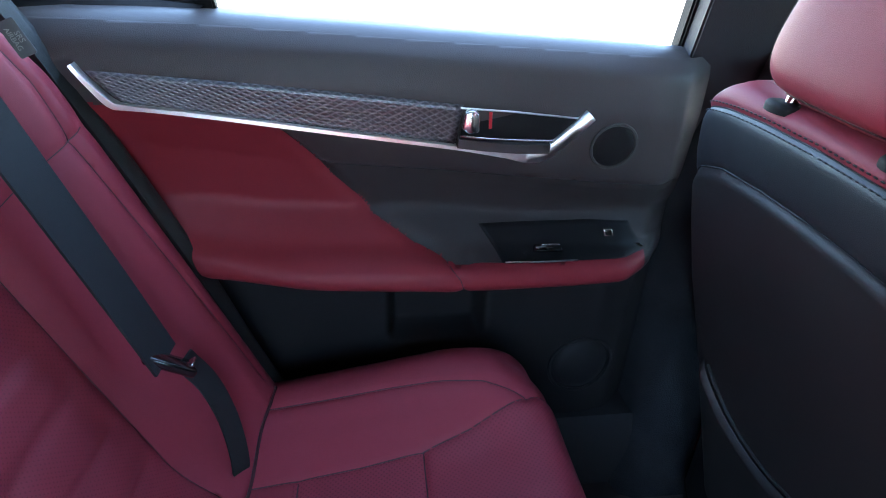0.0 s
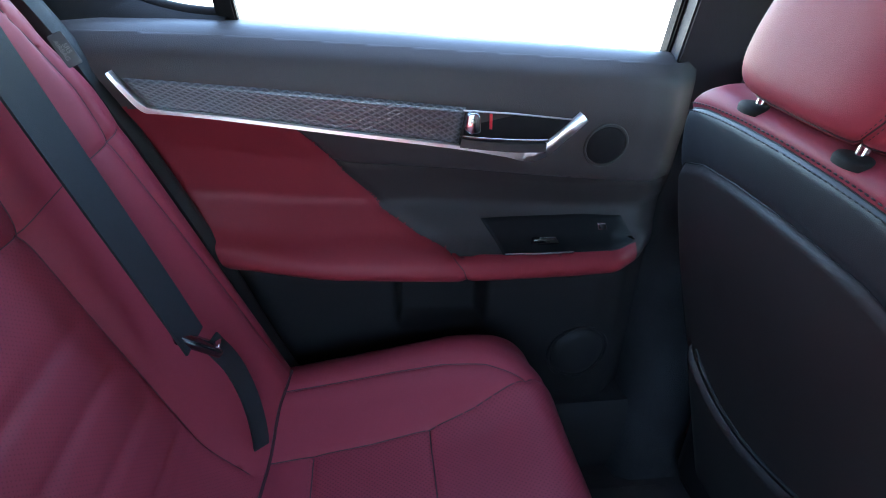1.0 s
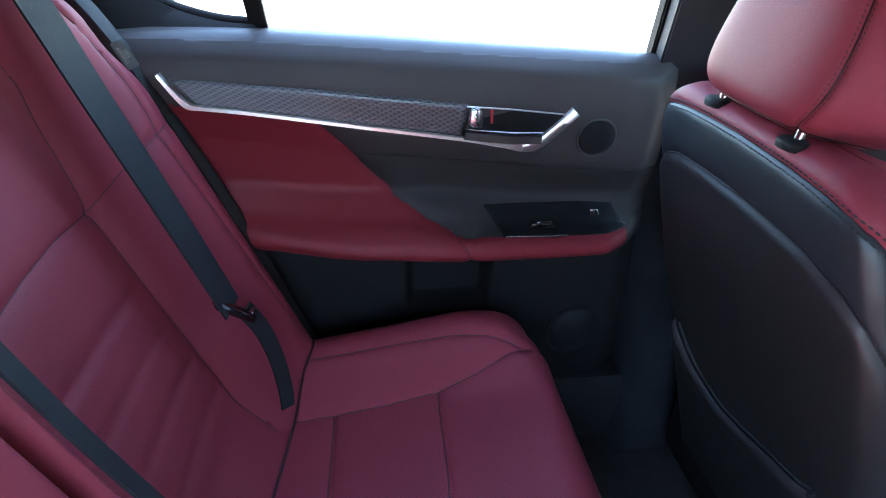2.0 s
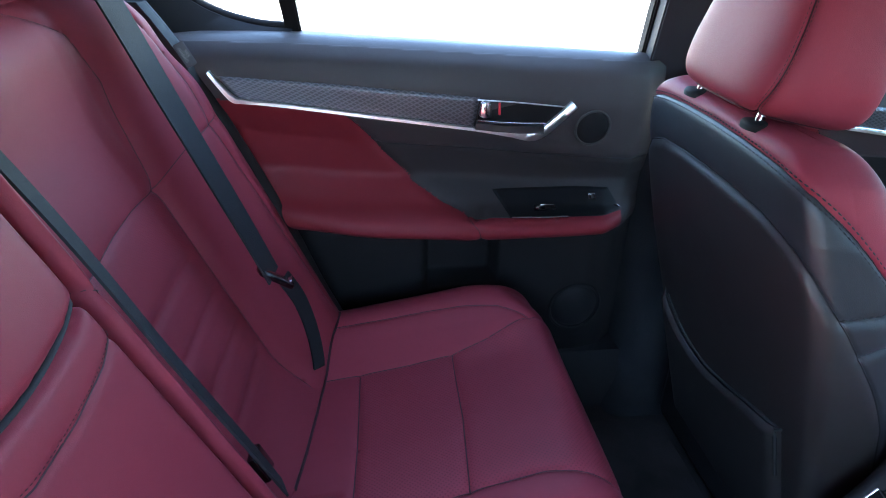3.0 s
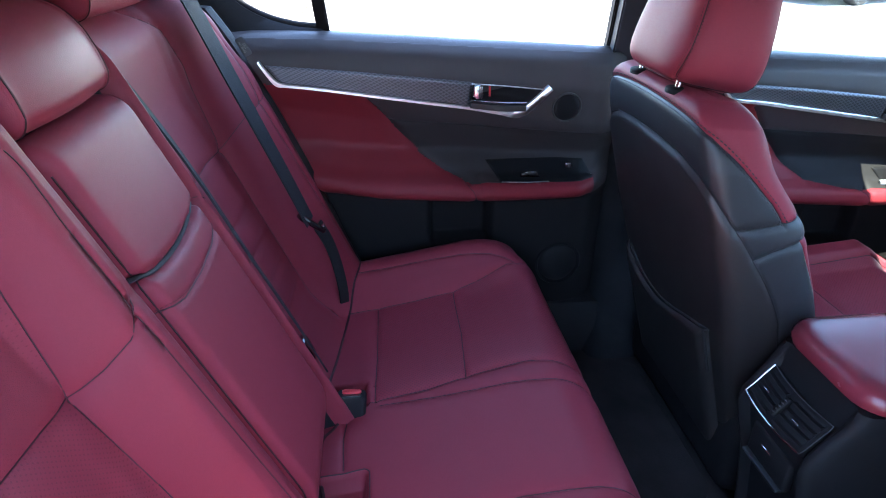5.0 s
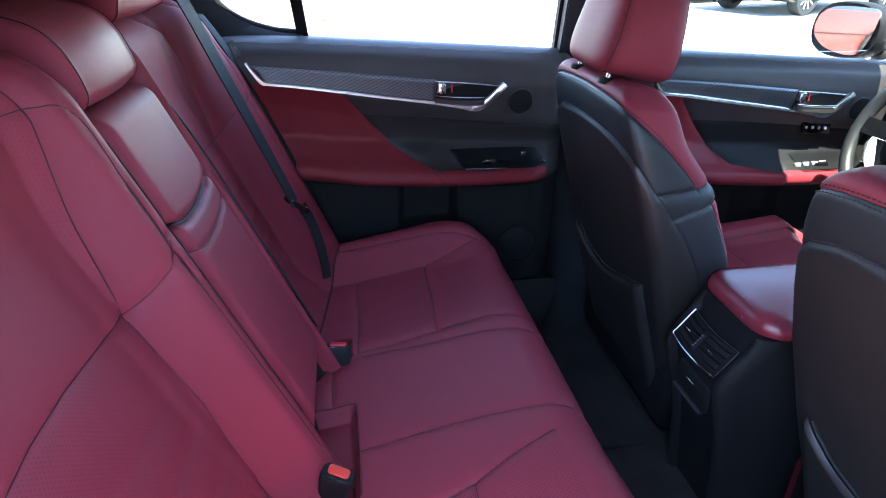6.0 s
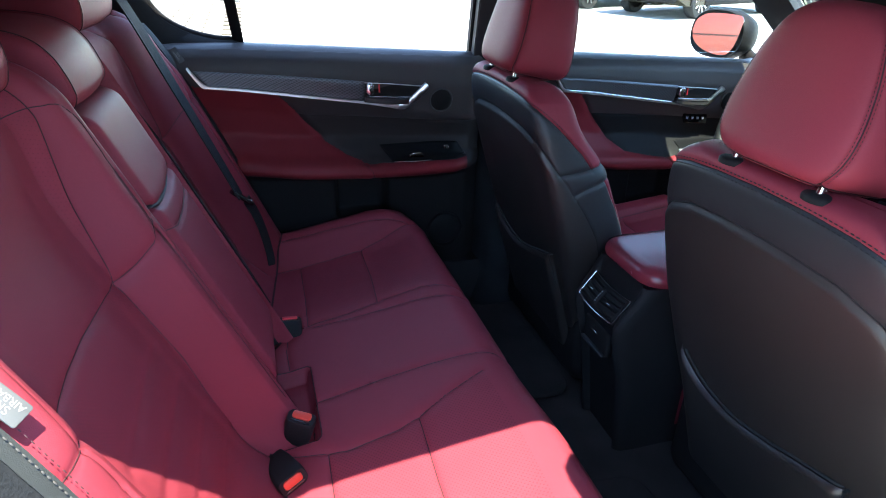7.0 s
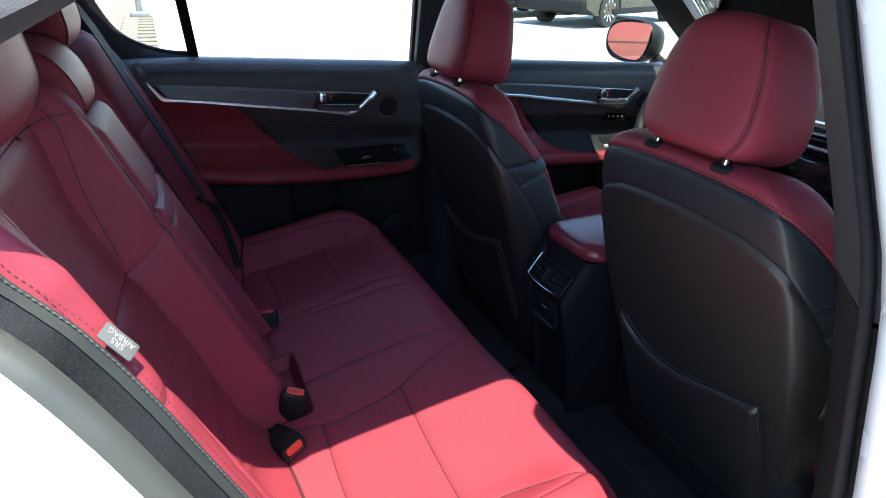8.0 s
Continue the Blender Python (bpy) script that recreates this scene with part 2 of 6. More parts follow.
def skin(parent, shape, us, vs, seams=(), region=None, pieces=(), outward=1, thread=None, thread_r=0.0010):
    """A curved sheet with sewn seams, split into its panels. shape(u, v) gives places; seams are (line, groove depth, groove width, pillow depth, pillow width);
    region(u, v) numbers the panels; pieces holds (name, material, label) for each; thread is the material of the sewn lines."""
    us, vs = np.asarray(us, float), np.asarray(vs, float)
    u, v = np.meshgrid(us, vs, indexing="ij")
    step = 0.5 * (np.median(np.diff(us)) + np.median(np.diff(vs)))
    for line, *_ in seams:
        d, nu, nv = nearest(u, v, line)
        near = d < 0.55 * step
        u, v = np.where(near, nu, u), np.where(near, nv, v)
    dip = np.zeros(u.shape)
    for line, depth, width, pillow, wide in seams:
        d = nearest(u, v, line)[0]
        dip += depth * np.exp(-(d / width) ** 2) + pillow * np.exp(-(d / wide) ** 2)
    p = shape(u, v)
    n = np.cross(np.gradient(p, axis=0), np.gradient(p, axis=1))
    n /= np.linalg.norm(n, axis=2, keepdims=True) + 1e-12
    p = p - outward * n * dip[..., None]
    nu_, nv_ = u.shape
    idx = np.arange(nu_ * nv_).reshape(nu_, nv_)
    f = np.stack([idx[:-1, :-1], idx[1:, :-1], idx[1:, 1:], idx[:-1, 1:]], -1).reshape(-1, 4)
    if outward < 0:
        f = f[:, ::-1]
    cu, cv = u.ravel()[f].mean(1), v.ravel()[f].mean(1)
    flat, uvs = p.reshape(-1, 3), np.stack([u.ravel(), v.ravel()], 1)
    made = []
    if region is None:
        label, kinds = np.zeros(len(f), int), [0]
    else:
        label, kinds = islands(region(cu, cv), nu_ - 1, nv_ - 1)
    for k, kind in enumerate(kinds):
        name, material, text = pieces[kind]
        mine = f[label == k]
        if not len(mine):
            continue
        used, back = np.unique(mine, return_inverse=True)
        me = grid_mesh(name, flat[used], back.reshape(-1, 4), material, uvs[used])
        made.append(put(name, me, parent, text))
    if thread is not None:
        for line, depth, width, pillow, wide in seams:
            q = np.array(line, float)
            t = np.concatenate([[0], np.cumsum(np.hypot(*np.diff(q, axis=0).T))])
            r = np.linspace(0, t[-1], max(12, int(t[-1] / (1.2 * step))))
            a, b = np.interp(r, t, q[:, 0]), np.interp(r, t, q[:, 1])
            keep = (a >= us[0]) & (a <= us[-1]) & (b >= vs[0]) & (b <= vs[-1])
            a, b = a[keep][:, None], b[keep][:, None]
            e = step * 0.4
            c = shape(a, b)
            m = np.cross(shape(a + e, b) - shape(a - e, b), shape(a, b + e) - shape(a, b - e))
            m = outward * m / (np.linalg.norm(m, axis=2, keepdims=True) + 1e-12)
            d = sum(g[1] * np.exp(-(nearest(a, b, g[0])[0] / g[2]) ** 2) + g[3] * np.exp(-(nearest(a, b, g[0])[0] / g[4]) ** 2) for g in seams)
            c = (c - m * (d - 0.0002)[..., None])[:, 0]
            if len(c) > 2:
                tube("seam", c, thread_r, thread, parent, n=5)
    return made, (u, v, p)


def box_bm(size, centre=(0, 0, 0), bevel=0.004, segments=2, turn=None):
    bm = bmesh.new()
    bmesh.ops.create_cube(bm, size=1.0)
    bmesh.ops.scale(bm, vec=size, verts=bm.verts)
    if bevel:
        bmesh.ops.bevel(bm, geom=list(bm.edges), offset=min(bevel, min(size) * 0.49), segments=segments, profile=0.5, affect="EDGES")
    if turn is not None:
        bmesh.ops.transform(bm, matrix=turn, verts=bm.verts)
    bmesh.ops.translate(bm, vec=centre, verts=bm.verts)
    return bm


def prism_bm(outline, depth, m=None, bevel=0.0, segments=2):
    """A flat outline in x, y drawn out along z by depth; then moved by m."""
    bm = bmesh.new()
    low = [bm.verts.new((x, y, 0)) for x, y in outline]
    face = bm.faces.new(low)
    out = bmesh.ops.extrude_face_region(bm, geom=[face])
    bmesh.ops.translate(bm, vec=(0, 0, depth), verts=[g for g in out["geom"] if isinstance(g, bmesh.types.BMVert)])
    if bevel:
        bmesh.ops.bevel(bm, geom=list(bm.edges), offset=bevel, segments=segments, profile=0.5, affect="EDGES")
    if m is not None:
        bmesh.ops.transform(bm, matrix=m, verts=bm.verts)
    return bm


def loft_bm(rings, closed=True, caps=True):
    bm = bmesh.new()
    rows = [[bm.verts.new(tuple(p)) for p in ring] for ring in rings]
    n = len(rows[0])
    for a, b in zip(rows[:-1], rows[1:]):
        for k in range(n if closed else n - 1):
            bm.faces.new((a[k], a[(k + 1) % n], b[(k + 1) % n], b[k]))
    if caps and closed:
        bm.faces.new(rows[0][::-1])
        bm.faces.new(rows[-1])
    return bm


def sweep_bm(points, section, up=(0, 0, 1), closed=False):
    """A section (list of side, up offsets) carried along a line."""
    pts = [Vector(p) for p in points]
    rings = []
    for i, p in enumerate(pts):
        a, b = pts[max(i - 1, 0)], pts[min(i + 1, len(pts) - 1)]
        if closed:
            a, b = pts[i - 1], pts[(i + 1) % len(pts)]
        d = (b - a).normalized()
        side = d.cross(Vector(up))
        side = side.normalized() if side.length > 1e-6 else Vector((1, 0, 0))
        top = side.cross(d)
        rings.append([p + side * s + top * w for s, w in section])
    if closed:
        rings.append(rings[0])
    return loft_bm(rings, caps=not closed)


def round_section(r, n=8, flat=1.0):
    return [(r * math.cos(2 * math.pi * k / n), r * flat * math.sin(2 * math.pi * k / n)) for k in range(n)]


def tube(name, points, r, material, parent, label="", flat=1.0, n=8, up=(0, 0, 1), closed=False):
    return part(name, sweep_bm(points, round_section(r, n, flat), up, closed), material, parent, label)


def rounded_rect(w, h, r, n=5):
    out = []
    for cx, cy, a0 in ((w / 2 - r, h / 2 - r, 0), (-w / 2 + r, h / 2 - r, 90), (-w / 2 + r, -h / 2 + r, 180), (w / 2 - r, -h / 2 + r, 270)):
        for k in range(n + 1):
            a = radians(a0 + 90 * k / n)
            out.append((cx + r * math.cos(a), cy + r * math.sin(a)))
    return out


def stitches(name, points, normals, material, parent, length=0.0045, gap=0.0025, r=0.0006, label=""):
    """A row of short raised stitches along a line on a surface."""
    p = np.asarray(points, float)
    seg = np.linalg.norm(np.diff(p, axis=0), axis=1)
    s = np.concatenate([[0], np.cumsum(seg)])
    nn = np.asarray(normals, float)
    if nn.ndim == 1:
        nn = np.tile(nn, (len(p), 1))

    def at(q):
        return np.array([np.interp(q, s, p[:, k]) for k in range(3)]), np.array([np.interp(q, s, nn[:, k]) for k in range(3)])
    verts, faces = [], []
    q = 0.0
    while q + length < s[-1]:
        a, na = at(q)
        b, nb = at(q + length)
        d = (b - a) / (np.linalg.norm(b - a) + 1e-9)
        side = np.cross(d, na)
        side /= np.linalg.norm(side) + 1e-9
        base = len(verts)
        mid = (a + b) / 2
        for c, k in ((a, 0.35), (a * 0.75 + b * 0.25, 1.0), (a * 0.25 + b * 0.75, 1.0), (b, 0.35)):
            verts += [c - side * r * k, c + na * r * 1.6 * k, c + side * r * k]
        for k in range(3):
            i = base + 3 * k
            faces += [(i, i + 3, i + 4, i + 1), (i + 1, i + 4, i + 5, i + 2)]
        q += length + gap
    return put(name, grid_mesh(name, verts, faces, material), parent, label)


def sew_along(parent, shape, line, shifts, material, outward=1, eps=1e-3, lift=0.0003, length=0.0042, gap=0.0026, r=0.0005, label=""):
    """Rows of stitches on a sheet, set off sideways from a line in its own coordinates; shifts are metres to either side."""
    q = spline(line, 8)
    u, v = q[:, :1], q[:, 1:]
    c = shape(u, v)[:, 0]
    n = np.cross(shape(u + eps, v) - shape(u - eps, v), shape(u, v + eps) - shape(u, v - eps))[:, 0]
    n = outward * n / (np.linalg.norm(n, axis=1, keepdims=True) + 1e-12)
    t = np.gradient(c, axis=0)
    t /= np.linalg.norm(t, axis=1, keepdims=True) + 1e-12
    side = np.cross(n, t)
    for s in shifts:
        stitches("stitching", c + side * s + n * lift, n, material, parent, length, gap, r, label)


# ---- rear bench ----
def lerp(q, table):
    xs, ys = zip(*table)
    return np.interp(q, xs, ys)


def smooth01(q):
    q = np.clip(q, 0, 1)
    return q * q * (3 - 2 * q)


def mirrored(line):
    return [(-a, b) for a, b in line]


bench = thing("rear_bench_seat", "red leather rear bench seat with perforated inserts and folded armrest", "car seat")

# cushion: u is y, v runs forward along the top and down the front
CUSHION = spline([(-0.42, -0.42, 0.50), (-0.36, -0.36, 0.540), (-0.25, -0.25, 0.560), (-0.15, -0.15, 0.578), (-0.05, -0.05, 0.597), (0.03, 0.03, 0.613),
                  (0.07, 0.07, 0.616), (0.105, 0.102, 0.603), (0.14, 0.124, 0.575), (0.18, 0.132, 0.535), (0.26, 0.130, 0.455), (0.36, 0.115, 0.355)], 14)
SIDE = spline([(0.0, 0.0, 0.0), (0.18, 0.18, 0.0), (0.30, 0.30, -0.014), (0.42, 0.42, -0.027), (0.47, 0.47, -0.024), (0.515, 0.515, -0.002), (0.555, 0.553, 0.017), (0.595, 0.590, 0.020), (0.635, 0.622, 0.004), (0.675, 0.638, -0.035), (0.74, 0.643, -0.10), (0.80, 0.645, -0.16)], 14)


def cushion_shape(u, v):
    a = np.abs(u)
    x, z = np.interp(v, CUSHION[:, 0], CUSHION[:, 1]), np.interp(v, CUSHION[:, 0], CUSHION[:, 2])
    y, dz = np.interp(a, SIDE[:, 0], SIDE[:, 1]), np.interp(a, SIDE[:, 0], SIDE[:, 2])
    y = np.where(u < 0, np.minimum(y, 0.5) + 0.72 * np.maximum(y - 0.5, 0), y)
    x = x - 0.018 * smooth01((a - 0.52) / 0.14) * smooth01((v + 0.0) / 0.12)
    x = x + 0.013 * smooth01((-u - 0.12) / 0.2) * smooth01((v + 0.02) / 0.1)
    z = z - 0.018 * smooth01((a - 0.50) / 0.12) * smooth01((v + 0.03) / 0.12)
    front = smooth01((v - 0.02) / 0.10)
    pocket = 0.030 * smooth01((-0.232 - v) / 0.008) * (smooth01((0.022 - u) / 0.008) * smooth01((u + 0.172) / 0.008) + 0.7 * smooth01((u - 0.150) / 0.008) * smooth01((0.215 - u) / 0.008))
    return np.stack([x, np.sign(u) * y, z - pocket + dz * (1 - 0.85 * front * (1 - smooth01((a - 0.585) / 0.05)))], -1)


OUTER = [(0.565, -0.36), (0.560, -0.28), (0.557, -0.18), (0.556, -0.10), (0.552, -0.035), (0.540, 0.03), (0.515, 0.085)]
CURVE = [(0.47, -0.36), (0.468, -0.213), (0.468, -0.135), (0.472, -0.06), (0.486, 0.003), (0.515, 0.085), (0.535, 0.13), (0.55, 0.2), (0.56, 0.34)]
INNER_L = [(0.168, -0.26), (0.163, -0.233), (0.164, -0.136), (0.177, -0.074), (0.183, 0.023), (0.167, 0.103), (0.16, 0.2), (0.16, 0.34)]
MID_L = [(0.150, -0.215), (0.142, -0.119), (0.139, -0.006), (0.122, 0.094), (0.118, 0.2), (0.118, 0.34)]
MID_R = [(-0.083, -0.24), (-0.081, -0.205), (-0.074, -0.112), (-0.074, -0.034), (-0.084, 0.072), (-0.088, 0.2), (-0.09, 0.34)]
INNER_R = [(-0.180, -0.30), (-0.193, -0.271), (-0.212, -0.196), (-0.204, -0.112), (-0.188, -0.07), (-0.165, -0.026), (-0.135, 0.05)]
POCKET = [(0.024, -0.34), (0.024, -0.236), (0.018, -0.230), (-0.165, -0.230), (-0.174, -0.236), (-0.174, -0.30)]
SHORT = [(0.148, -0.262), (0.09, -0.270), (0.03, -0.268)]
CROSS_F = [(0.472, -0.058), (0.32, -0.062), (0.177, -0.074)]
CROSS_B = [(0.465, -0.213), (0.3, -0.216), (0.163, -0.222)]
SEW = (0.0024, 0.0026, 0.0020, 0.012)
cushion_seams = [(OUTER, *SEW), (CURVE, *SEW), (mirrored(OUTER), *SEW), (mirrored(CURVE), *SEW), (INNER_L, *SEW), (MID_L, *SEW), (MID_R, *SEW), (INNER_R, *SEW),
                 (CROSS_F, *SEW), (CROSS_B, *SEW), (POCKET, 0.001, 0.003, 0.0, 0.01), (SHORT, *SEW), ([(-0.474, -0.078), (-0.32, -0.08), (-0.190, -0.078)], *SEW), ([(-0.465, -0.225), (-0.32, -0.228), (-0.205, -0.226)], *SEW)]


def cushion_panels(u, v):
    a = np.abs(u)
    edge = np.interp(v, [q[1] for q in CURVE], [q[0] for q in CURVE])
    inner = np.where(u > 0, np.interp(v, [q[1] for q in INNER_L], [q[0] for q in INNER_L]), np.interp(v, [q[1] for q in INNER_R], [-q[0] for q in INNER_R]))
    out = np.interp(v, [q[1] for q in OUTER], [q[0] for q in OUTER])
    k = np.where(a > out, 0, np.where(a > edge, 1, 2))
    insert = (a < edge) & (a > inner) & ((u > 0) | (v < 0.05))
    split = np.where(u > 0, np.interp(a, [0.177, 0.474], [-0.074, -0.058]), -0.078)
    rear = np.where(u > 0, -0.217, -0.226)
    k = np.where(insert & (v > split), 3, k)
    k = np.where(insert & (v <= split) & (v > rear), 4, k)
    return k


cushion_parts, cushion_grid = skin(bench, cushion_shape, np.arange(-0.80, 0.8001, 0.0042), np.arange(-0.42, 0.3601, 0.0042), cushion_seams, cushion_panels,
                                   [("cushion_edge", red_leather, ""), ("cushion_bolster", red_leather, ""), ("cushion_centre", red_leather, "smooth red leather middle cushion"),
                                    ("cushion_insert", red_perforated, "perforated red leather insert"), ("cushion_rear_insert", red_woven, "closely perforated red leather insert")], outward=-1, thread=seam_red)

# backrest: u is y, v is the height of the crest line
LEAN_X = -0.436
RECESS_IN = [(0.0, 0.055), (0.094, 0.05), (0.104, 0.006), (0.125, 0.0), (0.145, 0.008), (0.162, 0.042), (0.178, 0.070), (0.21, 0.074), (0.30, 0.073), (0.42, 0.071), (0.453, 0.066), (0.48, 0.049), (0.51, 0.028), (0.54, 0.008), (0.562, -0.004), (0.585, -0.010), (0.605, -0.008), (0.620, 0.004), (0.632, 0.028), (0.639, 0.07), (0.645, 0.14), (0.65, 0.19)]


def back_shape(u, v):
    a = np.abs(u)
    flute = np.where(u > 0, 1.0, 0.55) * sum((0.0042 * np.exp(-((v - z - 0.004 * np.cos((a - 0.315) * 11)) / 0.009) ** 2) for z in (0.825, 0.770, 0.715, 0.660))) * smooth01((a - 0.185) / 0.02) * smooth01((0.445 - a) / 0.02)
    r = np.interp(a, [q[0] for q in RECESS_IN], [q[1] for q in RECESS_IN])
    r = np.where((u > 0) & (a < 0.20), np.interp(a, [0.0, 0.117, 0.123, 0.130, 0.137, 0.143, 0.150, 0.165, 0.20], [0.055, 0.05, 0.012, 0.0, 0.010, 0.040, 0.062, 0.072, 0.074]), r)
    r = np.where((u < 0) & (a > 0.5), np.interp(a, [0.50, 0.525, 0.545, 0.57, 0.586, 0.596, 0.606, 0.616, 0.63], [0.034, 0.014, 0.003, 0.004, 0.009, 0.022, 0.06, 0.12, 0.19]), r)
    r = r + np.where(u < 0, 0.020 * smooth01((v - 1.06) / 0.05) * smooth01((a - 0.49) / 0.07) + 0.034 * smooth01((v - 0.94) / 0.13) * smooth01((a - 0.547) / 0.028), 0)
    valley = (a > 0.135) & (a < 0.56)
    fade = 1 - 0.35 * smooth01((v - 1.0) / 0.14) - 0.5 * smooth01((0.64 - v) / 0.12)
    r = np.where(valley, r * fade, r) + flute
    w = np.clip(v - 1.095, 0, 1)
    bend = np.minimum(w / 0.055, math.pi / 2)
    z = np.minimum(v, 1.095) + 0.055 * np.sin(bend)
    x = -0.25 + LEAN_X * (np.minimum(v, 1.095) - 0.56) - 0.055 * (1 - np.cos(bend)) - 0.436 * 0.055 * np.sin(bend) - np.clip(w - 0.0864, 0, 1)
    y = np.sign(u) * np.where(a > 0.64, 0.64 + (a - 0.64) * 0.5, a)
    shoulder = 0.05 * smooth01((a - 0.50) / 0.13) ** 2 * smooth01((v - 0.98) / 0.12)
    return np.stack([x - r * 0.917, y, z - r * 0.40 - shoulder], -1)


VALLEY_IN = [(0.19, 0.56), (0.180, 0.66), (0.176, 0.78), (0.178, 0.908), (0.170, 1.0), (0.160, 1.10), (0.158, 1.17)]
VALLEY_OUT = [(0.445, 0.56), (0.448, 0.66), (0.450, 0.78), (0.453, 0.918), (0.463, 0.99), (0.470, 1.05), (0.455, 1.11), (0.40, 1.15)]
CREST_SEAM = [(0.590, 0.60), (0.584, 0.70), (0.577, 0.83), (0.570, 0.93), (0.576, 1.0), (0.570, 1.07), (0.545, 1.13), (0.50, 1.17)]
CHEST = [(0.178, 0.908), (0.25, 0.914), (0.315, 0.920), (0.38, 0.922), (0.453, 0.918)]
SIDE_TR = [(0.453, 0.918), (0.52, 0.936), (0.60, 0.945)]
IN_TR = [(0.178, 0.908), (0.162, 0.912), (0.140, 0.926), (0.118, 0.948)]
CREST_R = [(-0.566, 0.60), (-0.558, 0.72), (-0.550, 0.84), (-0.545, 0.906), (-0.541, 0.96), (-0.538, 1.015), (-0.534, 1.05), (-0.52, 1.10), (-0.49, 1.15)]
TOP_R = spline([(-0.128, 0.62), (-0.130, 0.98), (-0.128, 1.042), (-0.127, 1.074), (-0.134, 1.094), (-0.152, 1.106), (-0.19, 1.114), (-0.40, 1.118)], 6).tolist()
back_seams = [(CREST_R, 0.0040, 0.0022, 0.002, 0.009), (TOP_R, 0.0012, 0.002, 0.001, 0.008)]
for flip in (lambda q: q, mirrored):
    for q in (VALLEY_IN, VALLEY_OUT, CREST_SEAM, CHEST, SIDE_TR, IN_TR):
        if not (q is CREST_SEAM and flip is mirrored):
            back_seams.append((flip(q), *SEW))


def back_panels(u, v):
    a = np.abs(u)
    inn = np.interp(v, [q[1] for q in VALLEY_IN], [q[0] for q in VALLEY_IN])
    out = np.interp(v, [q[1] for q in VALLEY_OUT], [q[0] for q in VALLEY_OUT])
    crest = np.where(u > 0, np.interp(v, [q[1] for q in CREST_SEAM], [q[0] for q in CREST_SEAM]), np.interp(v, [q[1] for q in CREST_R], [-q[0] for q in CREST_R]))
    low = v < np.interp(a, [q[0] for q in CHEST], [q[1] for q in CHEST])
    k = np.where(a < inn, 0, np.where(a < out, np.where(low, 1, 2), np.where(a < crest, 3, np.where(a < np.where(u > 0, 0.632, 0.592), 4, 5))))
    return np.where(a < np.where(u > 0, 0.121, 0.098), 6, k)


skin(bench, back_shape, np.arange(-0.72, 0.7201, 0.0042), np.arange(0.50, 1.2901, 0.0042), back_seams, back_panels,
     [("inner_bolster", red_leather, ""), ("fluted_insert", red_fluted, "fluted perforated red leather insert"), ("upper_back_panel", red_fine, "finely perforated red leather panel"),
      ("outer_bolster", red_leather, ""), ("bolster_edge", red_leather, ""), ("backrest_side", black_leather, "black vinyl side of the backrest"), ("armrest_recess", black_hard, "dark recess behind the armrest")], thread=seam_red, thread_r=0.0007)


# dark tube drawn as the shade where the backrest meets the cushion
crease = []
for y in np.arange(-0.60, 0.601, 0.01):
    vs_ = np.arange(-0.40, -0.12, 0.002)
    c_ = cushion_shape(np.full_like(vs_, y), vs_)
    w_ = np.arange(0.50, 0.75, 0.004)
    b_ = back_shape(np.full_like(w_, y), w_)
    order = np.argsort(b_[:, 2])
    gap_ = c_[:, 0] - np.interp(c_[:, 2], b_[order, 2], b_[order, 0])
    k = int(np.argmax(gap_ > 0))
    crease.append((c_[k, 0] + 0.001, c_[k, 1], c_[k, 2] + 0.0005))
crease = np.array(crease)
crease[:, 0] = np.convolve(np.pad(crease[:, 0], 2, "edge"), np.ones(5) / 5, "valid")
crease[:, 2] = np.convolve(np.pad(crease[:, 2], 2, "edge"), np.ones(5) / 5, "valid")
tube("crease_shade", [tuple(q) for q in crease], 0.0022, seam_red, bench, "dark tube drawn as the shade between cushion and backrest", n=6)


# folded centre armrest
ARMREST_Y = 0.0125


def armrest_shape(u, v):
    a = np.abs(u) / 0.108
    roll = np.where(a > 0.80, 0.060 * (1 - np.sqrt(np.clip(1 - ((a - 0.80) / 0.2001) ** 2, 0, 1))), 0)
    roll = roll + np.where(v > 1.05, 0.045 * (1 - np.sqrt(np.clip(1 - ((v - 1.05) / 0.0351) ** 2, 0, 1))), 0)
    roll = roll + np.where(v < 0.66, 0.03 * ((0.66 - v) / 0.06) ** 2, 0)
    x = -0.25 + LEAN_X * (v - 0.56) - 0.002 - roll * 0.917
    return np.stack([x, u + ARMREST_Y, v - roll * 0.40], -1)


STRAP = [(-0.112, 0.948), (-0.06, 0.936), (0.0, 0.932), (0.06, 0.936), (0.112, 0.950)]
STRAP2 = [(-0.108, 0.912), (-0.06, 0.899), (0.0, 0.896), (0.06, 0.899), (0.108, 0.912)]
skin(bench, armrest_shape, np.arange(-0.108, 0.10801, 0.0032), np.arange(0.60, 1.0851, 0.0036),
     [(STRAP, 0.010, 0.004, 0.002, 0.008), (STRAP2, 0.0022, 0.0024, 0.0006, 0.006), ([(-0.099, 0.61), (-0.099, 1.05)], *SEW), ([(0.099, 0.61), (0.099, 1.05)], *SEW)],
     lambda u, v: np.where(v > np.interp(u, [q[0] for q in STRAP], [q[1] for q in STRAP]), 1, 0),
     [("armrest_lid", red_leather, "smooth red leather armrest folded up"), ("armrest_head", red_leather, "")], thread=seam_red)

